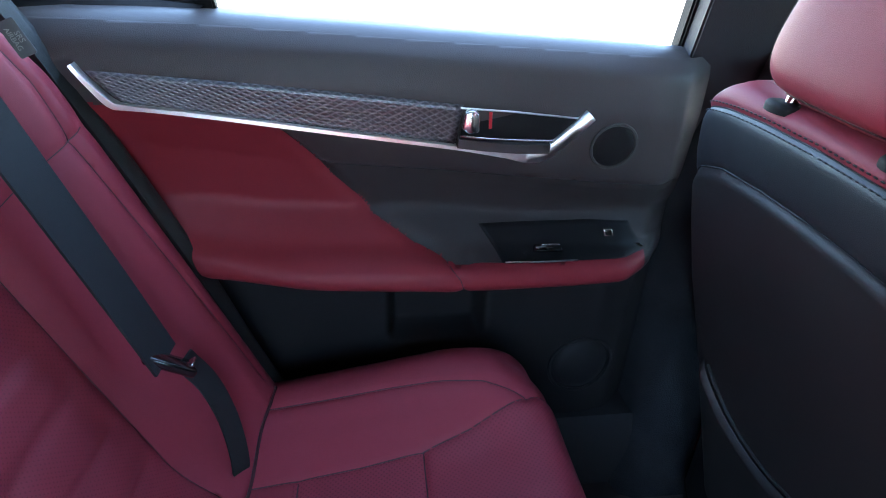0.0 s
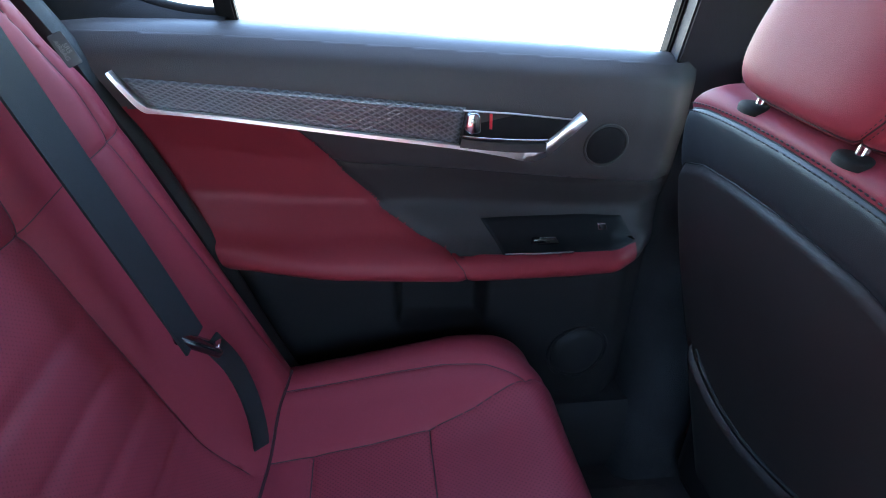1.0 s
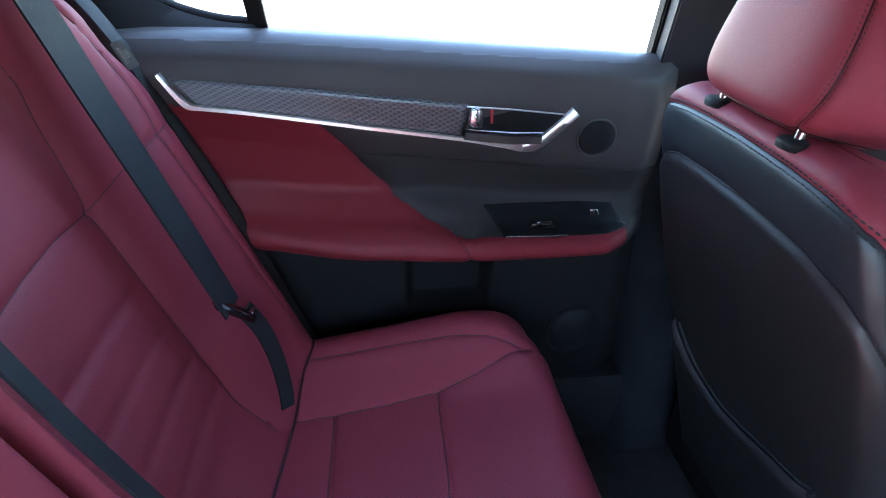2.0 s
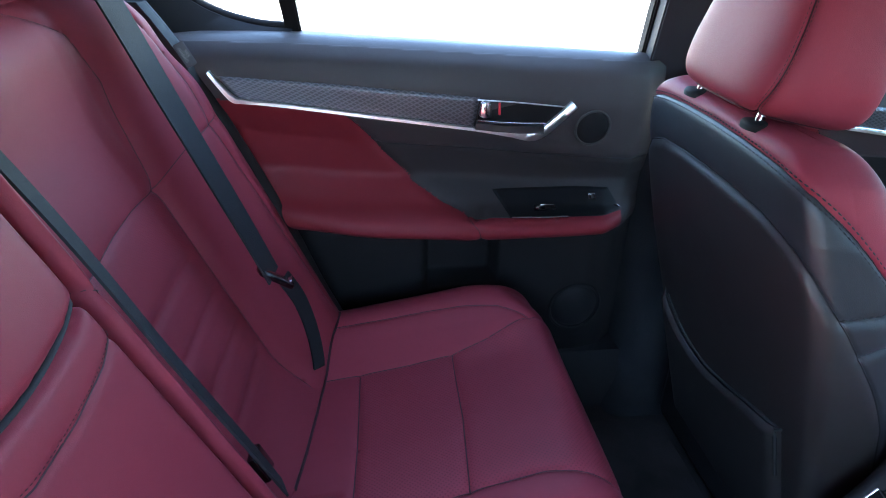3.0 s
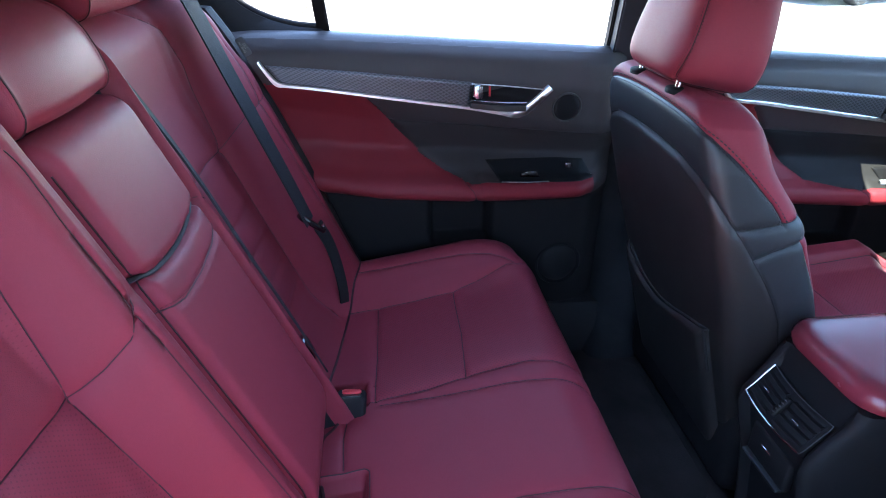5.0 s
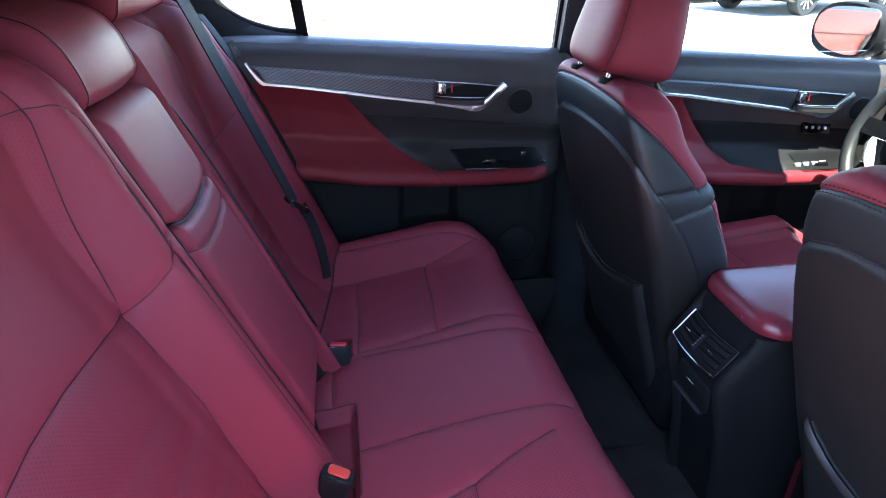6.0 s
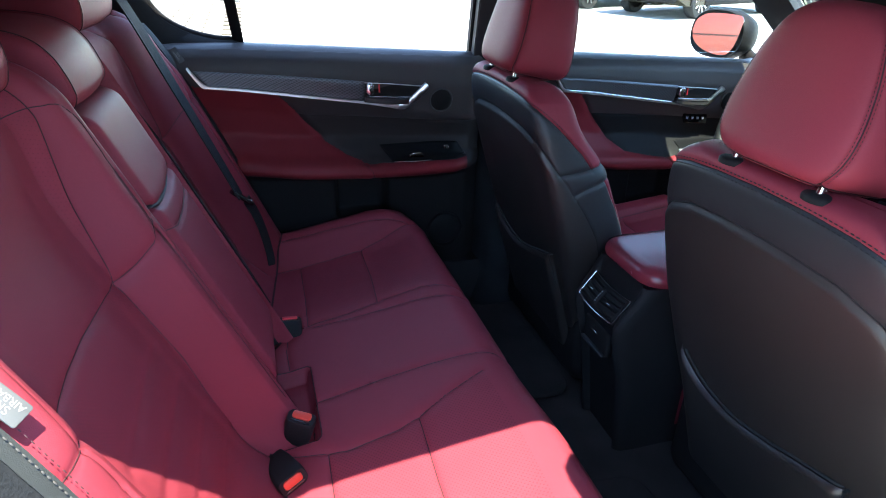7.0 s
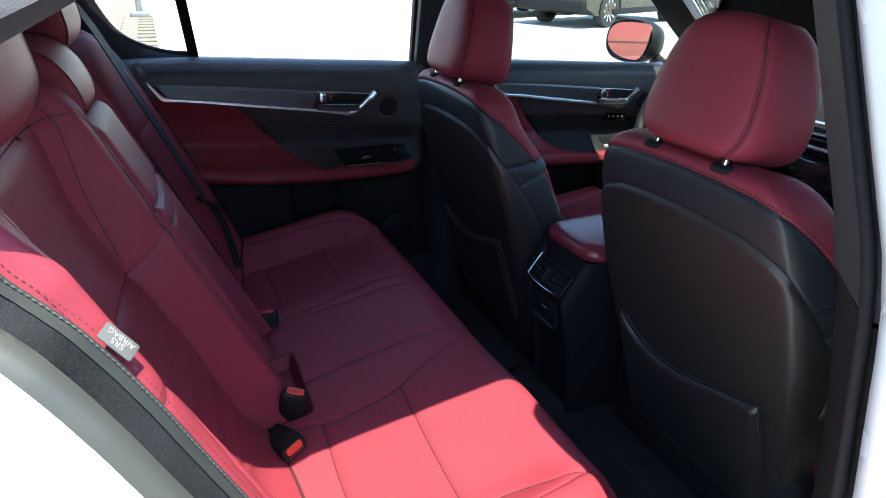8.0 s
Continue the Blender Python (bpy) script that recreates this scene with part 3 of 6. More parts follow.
for q in (STRAP2,):
    sew_along(bench, armrest_shape, q, (0.0045,), seam_red, lift=-0.0004, length=0.003, gap=0.002, r=0.0004)
# near-black tube in the groove, drawing the shade under the armrest head
strap_line = np.array([(-0.104, 0.950), (-0.06, 0.937), (0.0, 0.932), (0.06, 0.937), (0.104, 0.950)])
strap_line = spline(strap_line, 8)
strap_shade = armrest_shape(strap_line[:, :1], strap_line[:, 1:])[:, 0] - np.array([0.0095, 0, 0.004])
tube("strap_shade", strap_shade, 0.0042, seam_black, bench, "dark tube drawn as the shade where the armrest head is tucked in", flat=0.6)


def headrest(parent, name, centre, size, lean, posts, material=red_leather, seam_at=None, rise=0.03, drop=0.03, taper=0.10, narrow=0.05, post_x=0.0, power=6, e=0.42, belly=0.06, foot=0.0):
    """A padded headrest: rounded block swept upwards, with side seams and two steel posts."""
    cx, cy, cz = centre
    dx, dy, dz = size
    turn = Matrix.Translation(centre) @ Matrix.Rotation(radians(-lean), 4, "Y")
    grid_u, grid_v = np.linspace(0, 2 * math.pi, 121), np.linspace(-1, 1, 61)

    def shape(u, v):
        cu, su = np.cos(u), np.sin(u)
        w = 1 - taper * v - belly * v * v - foot * np.clip(-v, 0, 1) ** 4
        k = (1 - np.abs(v) ** power) ** (1 / 2.6)
        k = np.clip(k, 0.0, 1)
        px = dx / 2 * np.sign(cu) * np.abs(cu) ** e * k * (1 - 0.12 * v)
        py = dy / 2 * np.sign(su) * np.abs(su) ** e * (0.55 + 0.45 * k) * w * np.where(k < 1e-6, 0, 1) * np.minimum(1, k * 6)
        py = py * (1 - narrow + narrow * px / (dx / 2))
        pz = dz / 2 * v + rise * (1 - (np.abs(su) ** e * k) ** 2) * np.clip(v, 0, 1)
        q = np.stack([px, py, pz, np.ones_like(px)], -1)
        return (q @ np.array(turn).T)[..., :3]
    s0 = seam_at or 0.9
    rows = []
    seams = []
    for c in (math.pi / 2 - s0, math.pi / 2 + s0, 1.5 * math.pi - s0, 1.5 * math.pi + s0):
        seams.append(([(c, -0.95), (c, -0.6), (c, 0.0), (c, 0.6), (c, 0.95)], 0.0022, 0.03, 0.002, 0.09))
        rows.append(c)
    seams.append(([(a, -0.93) for a in np.linspace(0, 2 * math.pi, 60)], 0.0014, 0.03, 0.0, 0.09))
    made, _ = skin(parent, shape, grid_u, grid_v, seams, None, [(name, material, "")], 1, seam_red, 0.0011)
    for c in rows:
        sew_along(made[0], shape, [(c, -0.85), (c, -0.6), (c, 0.0), (c, 0.6), (c, 0.85)], (-0.0030, 0.0030), seam_red, lift=-0.0006, eps=0.01, length=0.0030, gap=0.0018, r=0.0004)
    for k, dy_ in enumerate(posts):
        low = turn @ Vector((post_x, dy_, -dz / 2 - drop))
        head = turn @ Vector((post_x, dy_, -dz / 2 + 0.02))
        tube("post", [low, head], 0.0055, steel, parent, "polished steel headrest post", n=12, up=(0, 1, 0))
    return made[0]


ROLL = spline([(-0.120, -0.003), (-0.045, -0.007), (-0.010, -0.004), (0.0, 0.008), (-0.001, 0.022), (-0.007, 0.041), (-0.017, 0.061), (-0.036, 0.079), (-0.070, 0.090), (-0.120, 0.094), (-0.154, 0.083), (-0.163, 0.048), (-0.150, 0.012), (-0.120, -0.003)], 5)[:-1]


def rolled_headrest(parent, front, y0, y1, posts, wide=1.0, tall=1.0, bow=0.010):
    """A padded headrest with a rounded section drawn out across the seat and sewn-in end panels; front is its lower front edge."""
    fx, fz = front
    ring_x, ring_z = ROLL[:, 0] * wide, ROLL[:, 1] * tall
    mx_, mz_ = ring_x.mean(), ring_z.mean()
    mid, half_ = 0.5 * (y0 + y1), 0.5 * (y1 - y0)
    n = len(ROLL)

    def shape(u, v):
        k = u / (2 * math.pi) * n
        x = np.interp(k % n, np.arange(n + 1), np.append(ring_x, ring_x[0]))
        z = np.interp(k % n, np.arange(n + 1), np.append(ring_z, ring_z[0]))
        end = np.clip((np.abs(v) - 0.80) / 0.20, 0, 1)
        shrink = np.sqrt(np.clip(1 - end ** 2.6, 0, 1))
        crown = 1 - bow * 1.6 * v * v
        y = mid + half_ * np.sign(v) * (np.minimum(np.abs(v), 0.80) / 0.80 * 0.86 + 0.14 * np.sin(end * math.pi / 2))
        return np.stack([fx + mx_ + (x - mx_) * (0.25 + 0.75 * shrink) * crown - bow * v * v, y, fz + mz_ + (z - mz_) * (0.20 + 0.80 * shrink) * crown], -1)
    lines = [[(a, c) for a in np.linspace(0.02, 2 * math.pi - 0.02, 40)] for c in (-0.84, 0.84)]
    made, _ = skin(parent, shape, np.linspace(0, 2 * math.pi, 131), np.concatenate([np.linspace(-1, -0.78, 16), np.linspace(-0.75, 0.75, 40), np.linspace(0.78, 1, 16)]), [(q, 0.0016, 0.014, 0.0012, 0.05) for q in lines], None, [("headrest", red_leather, "")], 1, seam_red, 0.0009)
    for q in lines:
        sew_along(made[0], shape, q, (-0.0032,), seam_red, lift=-0.0006, eps=0.01, length=0.0032, gap=0.0018, r=0.0004)
    for v in (-1, 1):
        cap = bmesh.new()
        cap.faces.new([cap.verts.new(tuple(p)) for p in shape(np.linspace(0, 2 * math.pi, 60, endpoint=False), np.full(60, float(v)))])
        part("end_panel", cap, red_leather, made[0])
    for y in posts:
        tube("post", [(fx - 0.075 * wide, y, fz - 0.05), (fx - 0.082 * wide, y, fz + 0.02)], 0.0055, steel, parent, "polished steel headrest post", n=12, up=(0, 1, 0))
    return made[0]


rolled_headrest(bench, (-0.480, 1.082), -0.090, 0.110, (-0.05, 0.07))
rolled_headrest(bench, (-0.507, 1.148), 0.155, 0.436, (0.22, 0.37), 0.95, 1.75)
rolled_headrest(bench, (-0.507, 1.135), -0.470, -0.185, (-0.40, -0.25), 0.95, 1.75)


# ---- rear left door ----
def door_heights(x):
    top = lerp(x, [(-0.46, 0.787), (-0.31, 0.775), (-0.25, 0.763), (-0.17, 0.757), (0.0, 0.746), (0.08, 0.738), (0.26, 0.732), (0.34, 0.730)])
    low = lerp(x, [(-0.46, 0.735), (-0.29, 0.722), (-0.17, 0.707), (0.0, 0.694), (0.17, 0.689), (0.34, 0.69)])
    trim_low = lerp(x, [(-0.46, 0.966), (-0.411, 0.960), (-0.304, 0.944), (-0.164, 0.922), (-0.007, 0.898), (0.098, 0.878), (0.34, 0.845)])
    trim_top = lerp(x, [(-0.46, 1.0), (-0.437, 0.999), (-0.363, 0.993), (-0.231, 0.981), (-0.091, 0.966), (-0.006, 0.957), (0.16, 0.938), (0.34, 0.92)])
    rim = lerp(x, [(-0.52, 1.064), (-0.3, 1.056), (0.3, 1.020), (0.36, 1.018)])
    return low, top, trim_low, trim_top, rim


DOOR_X = (-0.52, -0.45, -0.2, 0.0, 0.25, 0.30, 0.345)
DOOR_Y = ((0.70, 0.70, 0.695, 0.665, 0.645, 0.645, 0.655, 0.665, 0.655, 0.637, 0.632, 0.640, 0.668, 0.72),
          (0.70, 0.70, 0.695, 0.660, 0.640, 0.640, 0.650, 0.668, 0.658, 0.637, 0.632, 0.640, 0.668, 0.72),
          (0.70, 0.70, 0.700, 0.632, 0.607, 0.614, 0.645, 0.684, 0.674, 0.650, 0.645, 0.653, 0.682, 0.73),
          (0.70, 0.70, 0.700, 0.637, 0.613, 0.620, 0.660, 0.695, 0.686, 0.660, 0.652, 0.660, 0.690, 0.735),
          (0.70, 0.70, 0.700, 0.652, 0.634, 0.640, 0.675, 0.700, 0.693, 0.672, 0.662, 0.670, 0.702, 0.742),
          (0.71, 0.71, 0.710, 0.690, 0.675, 0.680, 0.700, 0.708, 0.700, 0.680, 0.670, 0.676, 0.706, 0.745),
          (0.75, 0.75, 0.750, 0.745, 0.740, 0.740, 0.745, 0.745, 0.735, 0.725, 0.715, 0.715, 0.73, 0.75))


def door_depth(shift=0.0, stretch=1.0):
    """A table of the panel's depth over x and z, softened."""
    xs, zs = np.arange(-0.52, 0.3451, 0.005), np.arange(0.36, 1.0651, 0.004)
    low, top, tl, tt, rim = door_heights(xs)
    kz = np.stack([np.full_like(xs, 0.36), np.full_like(xs, 0.60), low - 0.012, low, low + 0.018, top - 0.006, top + 0.008, top + 0.055, tl - 0.05, tl - 0.004, tt + 0.004, rim - 0.035, rim - 0.006, rim + 0.01], 1)
    ky = np.stack([np.interp(xs, DOOR_X, [row[k] for row in DOOR_Y]) for k in range(14)], 1)
    table = np.stack([np.interp(zs, kz[i], ky[i]) for i in range(len(xs))])
    w = np.exp(-(np.arange(-4, 5) / 2.0) ** 2)
    w /= w.sum()
    table = np.apply_along_axis(lambda r: np.convolve(np.pad(r, 4, "edge"), w, "valid"), 1, table)
    table = np.apply_along_axis(lambda r: np.convolve(np.pad(r, 4, "edge"), w, "valid"), 0, table)
    # map pocket and speaker hollows
    gx, gz = np.meshgrid(xs, zs, indexing="ij")
    table += 0.045 * np.exp(-(np.maximum(np.abs(gx + 0.012) - 0.062, 0) / 0.008) ** 2 - (np.maximum(np.abs(gz - 0.625) - 0.045, 0) / 0.010) ** 2)
    return xs, zs, table


DX, DZ, DTAB = door_depth()


def door_y(x, z):
    fx, fz = np.clip((x - DX[0]) / 0.005, 0, len(DX) - 1.001), np.clip((z - DZ[0]) / 0.004, 0, len(DZ) - 1.001)
    i, j = fx.astype(int), fz.astype(int)
    a, b = fx - i, fz - j
    return DTAB[i, j] * (1 - a) * (1 - b) + DTAB[i + 1, j] * a * (1 - b) + DTAB[i, j + 1] * (1 - a) * b + DTAB[i + 1, j + 1] * a * b


def door_point(x, z, out=0.0):
    return (x, float(door_y(np.array([x]), np.array([z]))[0]) - out, z)


xs_ = np.arange(-0.46, 0.30, 0.02)
lo_, to_, tl_, tt_, rim_ = door_heights(xs_)
ARM_LOW = list(zip(xs_, lo_))
ARM_TOP = [(x, z) for x, z in zip(xs_, to_) if x > 0.0]


def red_edge(shift):
    """The line where the red insert meets the black panel."""
    return [(x + shift * (1 if z > 0.76 else (z - 0.742) / 0.018 if z > 0.742 else 0), z) for x, z in
            ((-0.228, 0.936), (-0.221, 0.928), (-0.195, 0.898), (-0.153, 0.848), (-0.107, 0.800), (-0.058, 0.768), (-0.012, 0.750), (0.02, 0.744))]


RIDGE = [(-0.46, 0.898), (-0.17, 0.872), (0.0, 0.857), (0.15, 0.842), (0.33, 0.825)]


def door_panel(parent, shift, middle=dim_vinyl):
    line = red_edge(shift)

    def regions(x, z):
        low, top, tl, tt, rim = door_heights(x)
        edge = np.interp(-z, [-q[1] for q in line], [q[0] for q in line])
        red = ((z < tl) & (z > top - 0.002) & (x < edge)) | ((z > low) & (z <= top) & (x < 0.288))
        # above the ridge the panel gets the paler tone that stands for light
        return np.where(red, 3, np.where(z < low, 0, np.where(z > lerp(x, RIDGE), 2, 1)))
    def flat(u, v):
        z = np.minimum(v, door_heights(u)[4] - 0.016)
        return np.stack([u, door_y(u, z), z], -1)
    skin(parent, flat, np.arange(-0.52, 0.3451, 0.0034), np.arange(0.37, 1.0601, 0.0034),
         [(line, 0.003, 0.004, 0.003, 0.010), (ARM_LOW, 0.003, 0.004, 0.0, 0.01), (ARM_TOP, 0.002, 0.004, 0.0, 0.01), ([(-0.01, 0.748), (0.006, 0.725), (0.012, 0.70)], 0.002, 0.003, 0.002, 0.01),
          ([(-0.17 + shift, 0.872 - 0.088 * shift), (0.0, 0.857), (0.15, 0.842), (0.33, 0.825)], 0.0025, 0.004, 0.0, 0.01)], regions,
         [("lower_panel", black_soft, "black plastic lower door panel"), ("middle_panel", middle, ""), ("upper_panel", lit_vinyl, ""), ("red_insert", red_vinyl, "padded red leather insert and armrest")], 1, seam_black, 0.0008)


def door_patch(parent, name, material, corner_lines, nu, nv, out, label=""):
    """A thin raised piece on the panel between a lower and an upper line of (x, z)."""
    low, high = np.array(corner_lines[0], float), np.array(corner_lines[1], float)

    def along(line, s):
        d = np.concatenate([[0], np.cumsum(np.hypot(*np.diff(line, axis=0).T))])
        return np.interp(s * d[-1], d, line[:, 0]), np.interp(s * d[-1], d, line[:, 1])
    length = np.hypot(*np.diff(low, axis=0).T).sum()
    tall = math.hypot(low[0][0] - high[0][0], low[0][1] - high[0][1]) + 1e-6

    def shape(u, v):
        (lx, lz), (hx, hz) = along(low, u / length), along(high, u / length)
        k = v / tall
        x, z = lx + (hx - lx) * k, lz + (hz - lz) * k
        edge = np.minimum(np.minimum(u, length - u), np.minimum(v, tall - v))
        rise = out * np.sqrt(np.clip(edge / 0.002, 0.0, 1)) + 0.0009
        return np.stack([x, door_y(x, z) - rise, z], -1)
    return skin(parent, shape, np.linspace(0, length, nu), np.linspace(0, tall, nv), (), None, [(name, material, label)], -1)[0]


def ribbon_on_door(parent, name, material, line, widths, out, label=""):
    """A raised strip of changing width along a line of (x, z) on the panel."""
    p = np.array(line, float)
    d = np.gradient(p, axis=0)
    d /= np.linalg.norm(d, axis=1, keepdims=True)
    rings = []
    for (x, z), (tx, tz), w in zip(p, d, widths):
        nx, nz = -tz, tx
        ring = []
        for a, o in ((-1, -0.002), (-1, out * 0.85), (-0.8, out), (0.75, out * 0.93), (1, out * 0.75), (1, -0.002)):
            qx, qz = x + nx * a * w / 2, z + nz * a * w / 2
            ring.append(door_point(qx, qz, o))
        rings.append(ring)
    return part(name, loft_bm(rings), material, parent, label)


def ring_on_door(parent, name, material, x, z, r, tube_r, out, label=""):
    pts = [door_point(x + r * math.cos(a), z + r * math.sin(a), out) for a in np.linspace(0, 2 * math.pi, 40, endpoint=False)]
    return tube(name, pts, tube_r, material, parent, label, n=6, up=(0, 1, 0), closed=True)


def disc_on_door(parent, name, material, x, z, r, out, label="", dome=0.003):
    bm = bmesh.new()
    mid = bm.verts.new(door_point(x, z, out + dome))
    rows = []
    for k in (0.33, 0.66, 0.92, 1.0):
        rows.append([bm.verts.new(door_point(x + r * k * math.cos(a), z + r * k * math.sin(a), (out + dome * (1 - k * k)) if k < 1 else -0.002)) for a in np.linspace(0, 2 * math.pi, 36, endpoint=False)])
    for i in range(36):
        bm.faces.new((mid, rows[0][i], rows[0][(i + 1) % 36]))
        for a, b in zip(rows[:-1], rows[1:]):
            bm.faces.new((a[i], b[i], b[(i + 1) % 36], a[(i + 1) % 36]))
    return part(name, bm, material, parent, label)


def slab_on_door(parent, name, material, outline, out, label="", depth=0.008, bevel=0.0015):
    """A small moulding with an (x, z) outline standing on the panel."""
    cx, cz = sum(q[0] for q in outline) / len(outline), sum(q[1] for q in outline) / len(outline)
    y = door_point(cx, cz)[1] - out
    m = Matrix(((1, 0, 0, 0), (0, 0, 1, y), (0, 1, 0, 0), (0, 0, 0, 1)))
    return part(name, prism_bm(outline, depth, m, bevel), material, parent, label)


def door_fittings(parent):
    door_patch(parent, "inlay", inlay, ([(-0.382, 0.960), (-0.304, 0.949), (-0.164, 0.926), (-0.007, 0.903)], [(-0.410, 0.997), (-0.363, 0.993), (-0.231, 0.981), (-0.091, 0.966), (0.0, 0.956)]), 90, 14, 0.004, "dark satin inlay with a fine lozenge relief")
    strip_line = spline([(-0.420, 0.999), (-0.407, 0.978), (-0.391, 0.957), (-0.375, 0.9525), (-0.304, 0.943), (-0.164, 0.921), (-0.007, 0.897), (0.060, 0.885), (0.092, 0.882), (0.115, 0.891), (0.140, 0.914), (0.163, 0.937)], 6)
    strip_w = np.interp(strip_line[:, 0], [-0.42, -0.391, -0.36, 0.0, 0.06, 0.10, 0.163], [0.004, 0.009, 0.0058, 0.0058, 0.008, 0.019, 0.014])
    strip_line = strip_line + np.array([0.0, 0.0055])
    ribbon_on_door(parent, "chrome_strip", chrome, strip_line, strip_w, 0.012, "satin chrome strip ending in a raised blade")
    slab_on_door(parent, "handle_bowl", black_soft, [(-0.002, 0.952), (0.060, 0.947), (0.150, 0.937), (0.128, 0.915), (0.108, 0.898), (0.085, 0.890), (0.0, 0.902)], 0.003, "dark bowl behind the door handle", 0.004)
    tube("bowl_rim", [door_point(x, z, 0.005) for x, z in ((-0.004, 0.953), (0.060, 0.948), (0.150, 0.938))], 0.0012, chrome, parent, "thin bright line over the handle bowl")
    lever = part("lever", sweep_bm([door_point(x, z, 0.012) for x, z in ((-0.006, 0.912), (0.03, 0.907), (0.07, 0.903), (0.112, 0.902))], [(-0.007, -0.005), (0.005, -0.006), (0.006, 0.005), (-0.005, 0.006)], (0, 1, 0)), lever_grey, parent, "dark satin door lever with a chrome upper edge")
    tube("lever_edge", [door_point(x, z + 0.009, 0.018) for x, z in ((-0.004, 0.912), (0.03, 0.908), (0.07, 0.905), (0.113, 0.904))], 0.0018, steel, lever, "bright chrome edge")
    slab_on_door(parent, "lock_lever", steel, [(0.000, 0.950), (0.010, 0.953), (0.018, 0.949), (0.020, 0.925), (0.006, 0.922), (-0.003, 0.93)], 0.016, "chrome lock lever", 0.016, 0.003)
    slab_on_door(parent, "lock_mark", red_plastic, [(0.032, 0.947), (0.036, 0.947), (0.037, 0.926), (0.033, 0.926)], 0.0045, "red lock mark", 0.002, 0.0005)
    disc_on_door(parent, "tweeter", black_hard, 0.205, 0.897, 0.030, 0.001, "round black tweeter cover")
    ring_on_door(parent, "tweeter_ring", rubber, 0.205, 0.897, 0.031, 0.0022, 0.001, "thin ring round the tweeter")
    door_patch(parent, "switch_panel", switch_black, ([(0.066, 0.7385), (0.12, 0.7355), (0.20, 0.7335), (0.289, 0.7325)], [(0.036, 0.779), (0.12, 0.778), (0.20, 0.777), (0.262, 0.772)]), 60, 16, 0.003, "gloss black window switch panel")
    slab_on_door(parent, "switch", gloss_black, [(0.115, 0.753), (0.152, 0.753), (0.158, 0.743), (0.112, 0.743)], 0.012, "window switch", 0.010, 0.002)
    slab_on_door(parent, "switch_edge", steel, [(0.125, 0.7545), (0.150, 0.7545), (0.152, 0.7525), (0.124, 0.7525)], 0.013, "bright edge of the switch", 0.003, 0.0004)
    slab_on_door(parent, "lock_knob", steel, [(0.218, 0.768), (0.232, 0.768), (0.236, 0.756), (0.221, 0.755)], 0.010, "small chrome lock button", 0.008, 0.002)
    tube("switch_trim", [door_point(x, float(lerp(x, [(0.066, 0.7405), (0.12, 0.7375), (0.20, 0.7355)])), 0.007) for x in np.linspace(0.068, 0.175, 8)], 0.0020, steel, parent, "thin chrome line under the switches")
    slab_on_door(parent, "trim_end", steel, [(0.272, 0.742), (0.280, 0.742), (0.288, 0.736), (0.282, 0.7345)], 0.006, "bright end of the armrest trim", 0.003, 0.0006)
    ring_on_door(parent, "speaker_ring", black_hard, 0.235, 0.497, 0.055, 0.0030, 0.002, "round speaker surround")
    disc_on_door(parent, "speaker_grille", black_hard, 0.235, 0.497, 0.050, 0.002, "round speaker grille", 0.008)
    door_cap = []
    for x in np.linspace(-0.52, 0.345, 40):
        rim = float(door_heights(np.array([x]))[4][0])
        y0 = door_point(x, rim - 0.024)[1]
        rim -= 0.016
        door_cap.append([(x, y0 - 0.003, rim - 0.046), (x, y0 - 0.0015, rim - 0.034), (x, y0 + 0.003, rim - 0.022), (x, y0 + 0.010, rim - 0.011), (x, y0 + 0.020, rim - 0.002), (x, y0 + 0.032, rim + 0.004), (x, y0 + 0.045, rim + 0.007), (x, max(0.748, y0 + 0.055), rim + 0.006), (x, 0.760, rim - 0.03), (x, y0 + 0.03, rim - 0.05)])
    part("sill_cap", loft_bm(door_cap), lit_vinyl, parent, "padded black ledge under the window")
    part("door_shell", box_bm((0.88, 0.06, 0.58), (-0.085, 0.80, 0.62), 0.02), white_paint, parent, "white outer door skin")


rear_door = thing("door_1", "closed rear door with black and red trim, satin inlay and chrome strip", "car door", kind="structure")
door_panel(rear_door, 0.0)
door_fittings(rear_door)
front_door = thing("door_2", "closed driver's door with black and red trim, satin inlay and chrome strip", "car door", kind="structure")
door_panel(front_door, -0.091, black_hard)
door_fittings(front_door)
buttons = slab_on_door(front_door, "memory_panel", gloss_black, [(0.050, 0.868), (0.140, 0.862), (0.144, 0.828), (0.060, 0.834)], 0.006, "gloss black panel of memory buttons", 0.008, 0.002)
for k in range(4):
    slab_on_door(buttons, "button", pale_plastic, [(0.064 + 0.019 * k, 0.854 - 0.0014 * k), (0.072 + 0.019 * k, 0.8535 - 0.0014 * k), (0.0715 + 0.019 * k, 0.846 - 0.0014 * k), (0.0645 + 0.019 * k, 0.8465 - 0.0014 * k)], 0.008, "small pale button", 0.003, 0.001)
for k in range(4):
    slab_on_door(front_door, "window_switch", pale_plastic, [(0.046 + 0.028 * k, 0.756), (0.066 + 0.028 * k, 0.756), (0.069 + 0.028 * k, 0.744), (0.050 + 0.028 * k, 0.744)], 0.010, "pale window switch catching the sun", 0.006, 0.002)
tube("inlay_line", [door_point(x, z, 0.007) for x, z in ((-0.43, 0.966), (-0.304, 0.952), (-0.164, 0.930), (-0.007, 0.906))], 0.0030, steel, front_door, "bright chrome line under the inlay")
front_door.location = (0.942, 0.0, -0.045)

# window, quarter light and its bar, on the leaning plane of the glass
GLASS_LEAN = -0.30


def glass_y(z, y0=0.745, z0=1.03):
    return y0 + GLASS_LEAN * (z - z0)


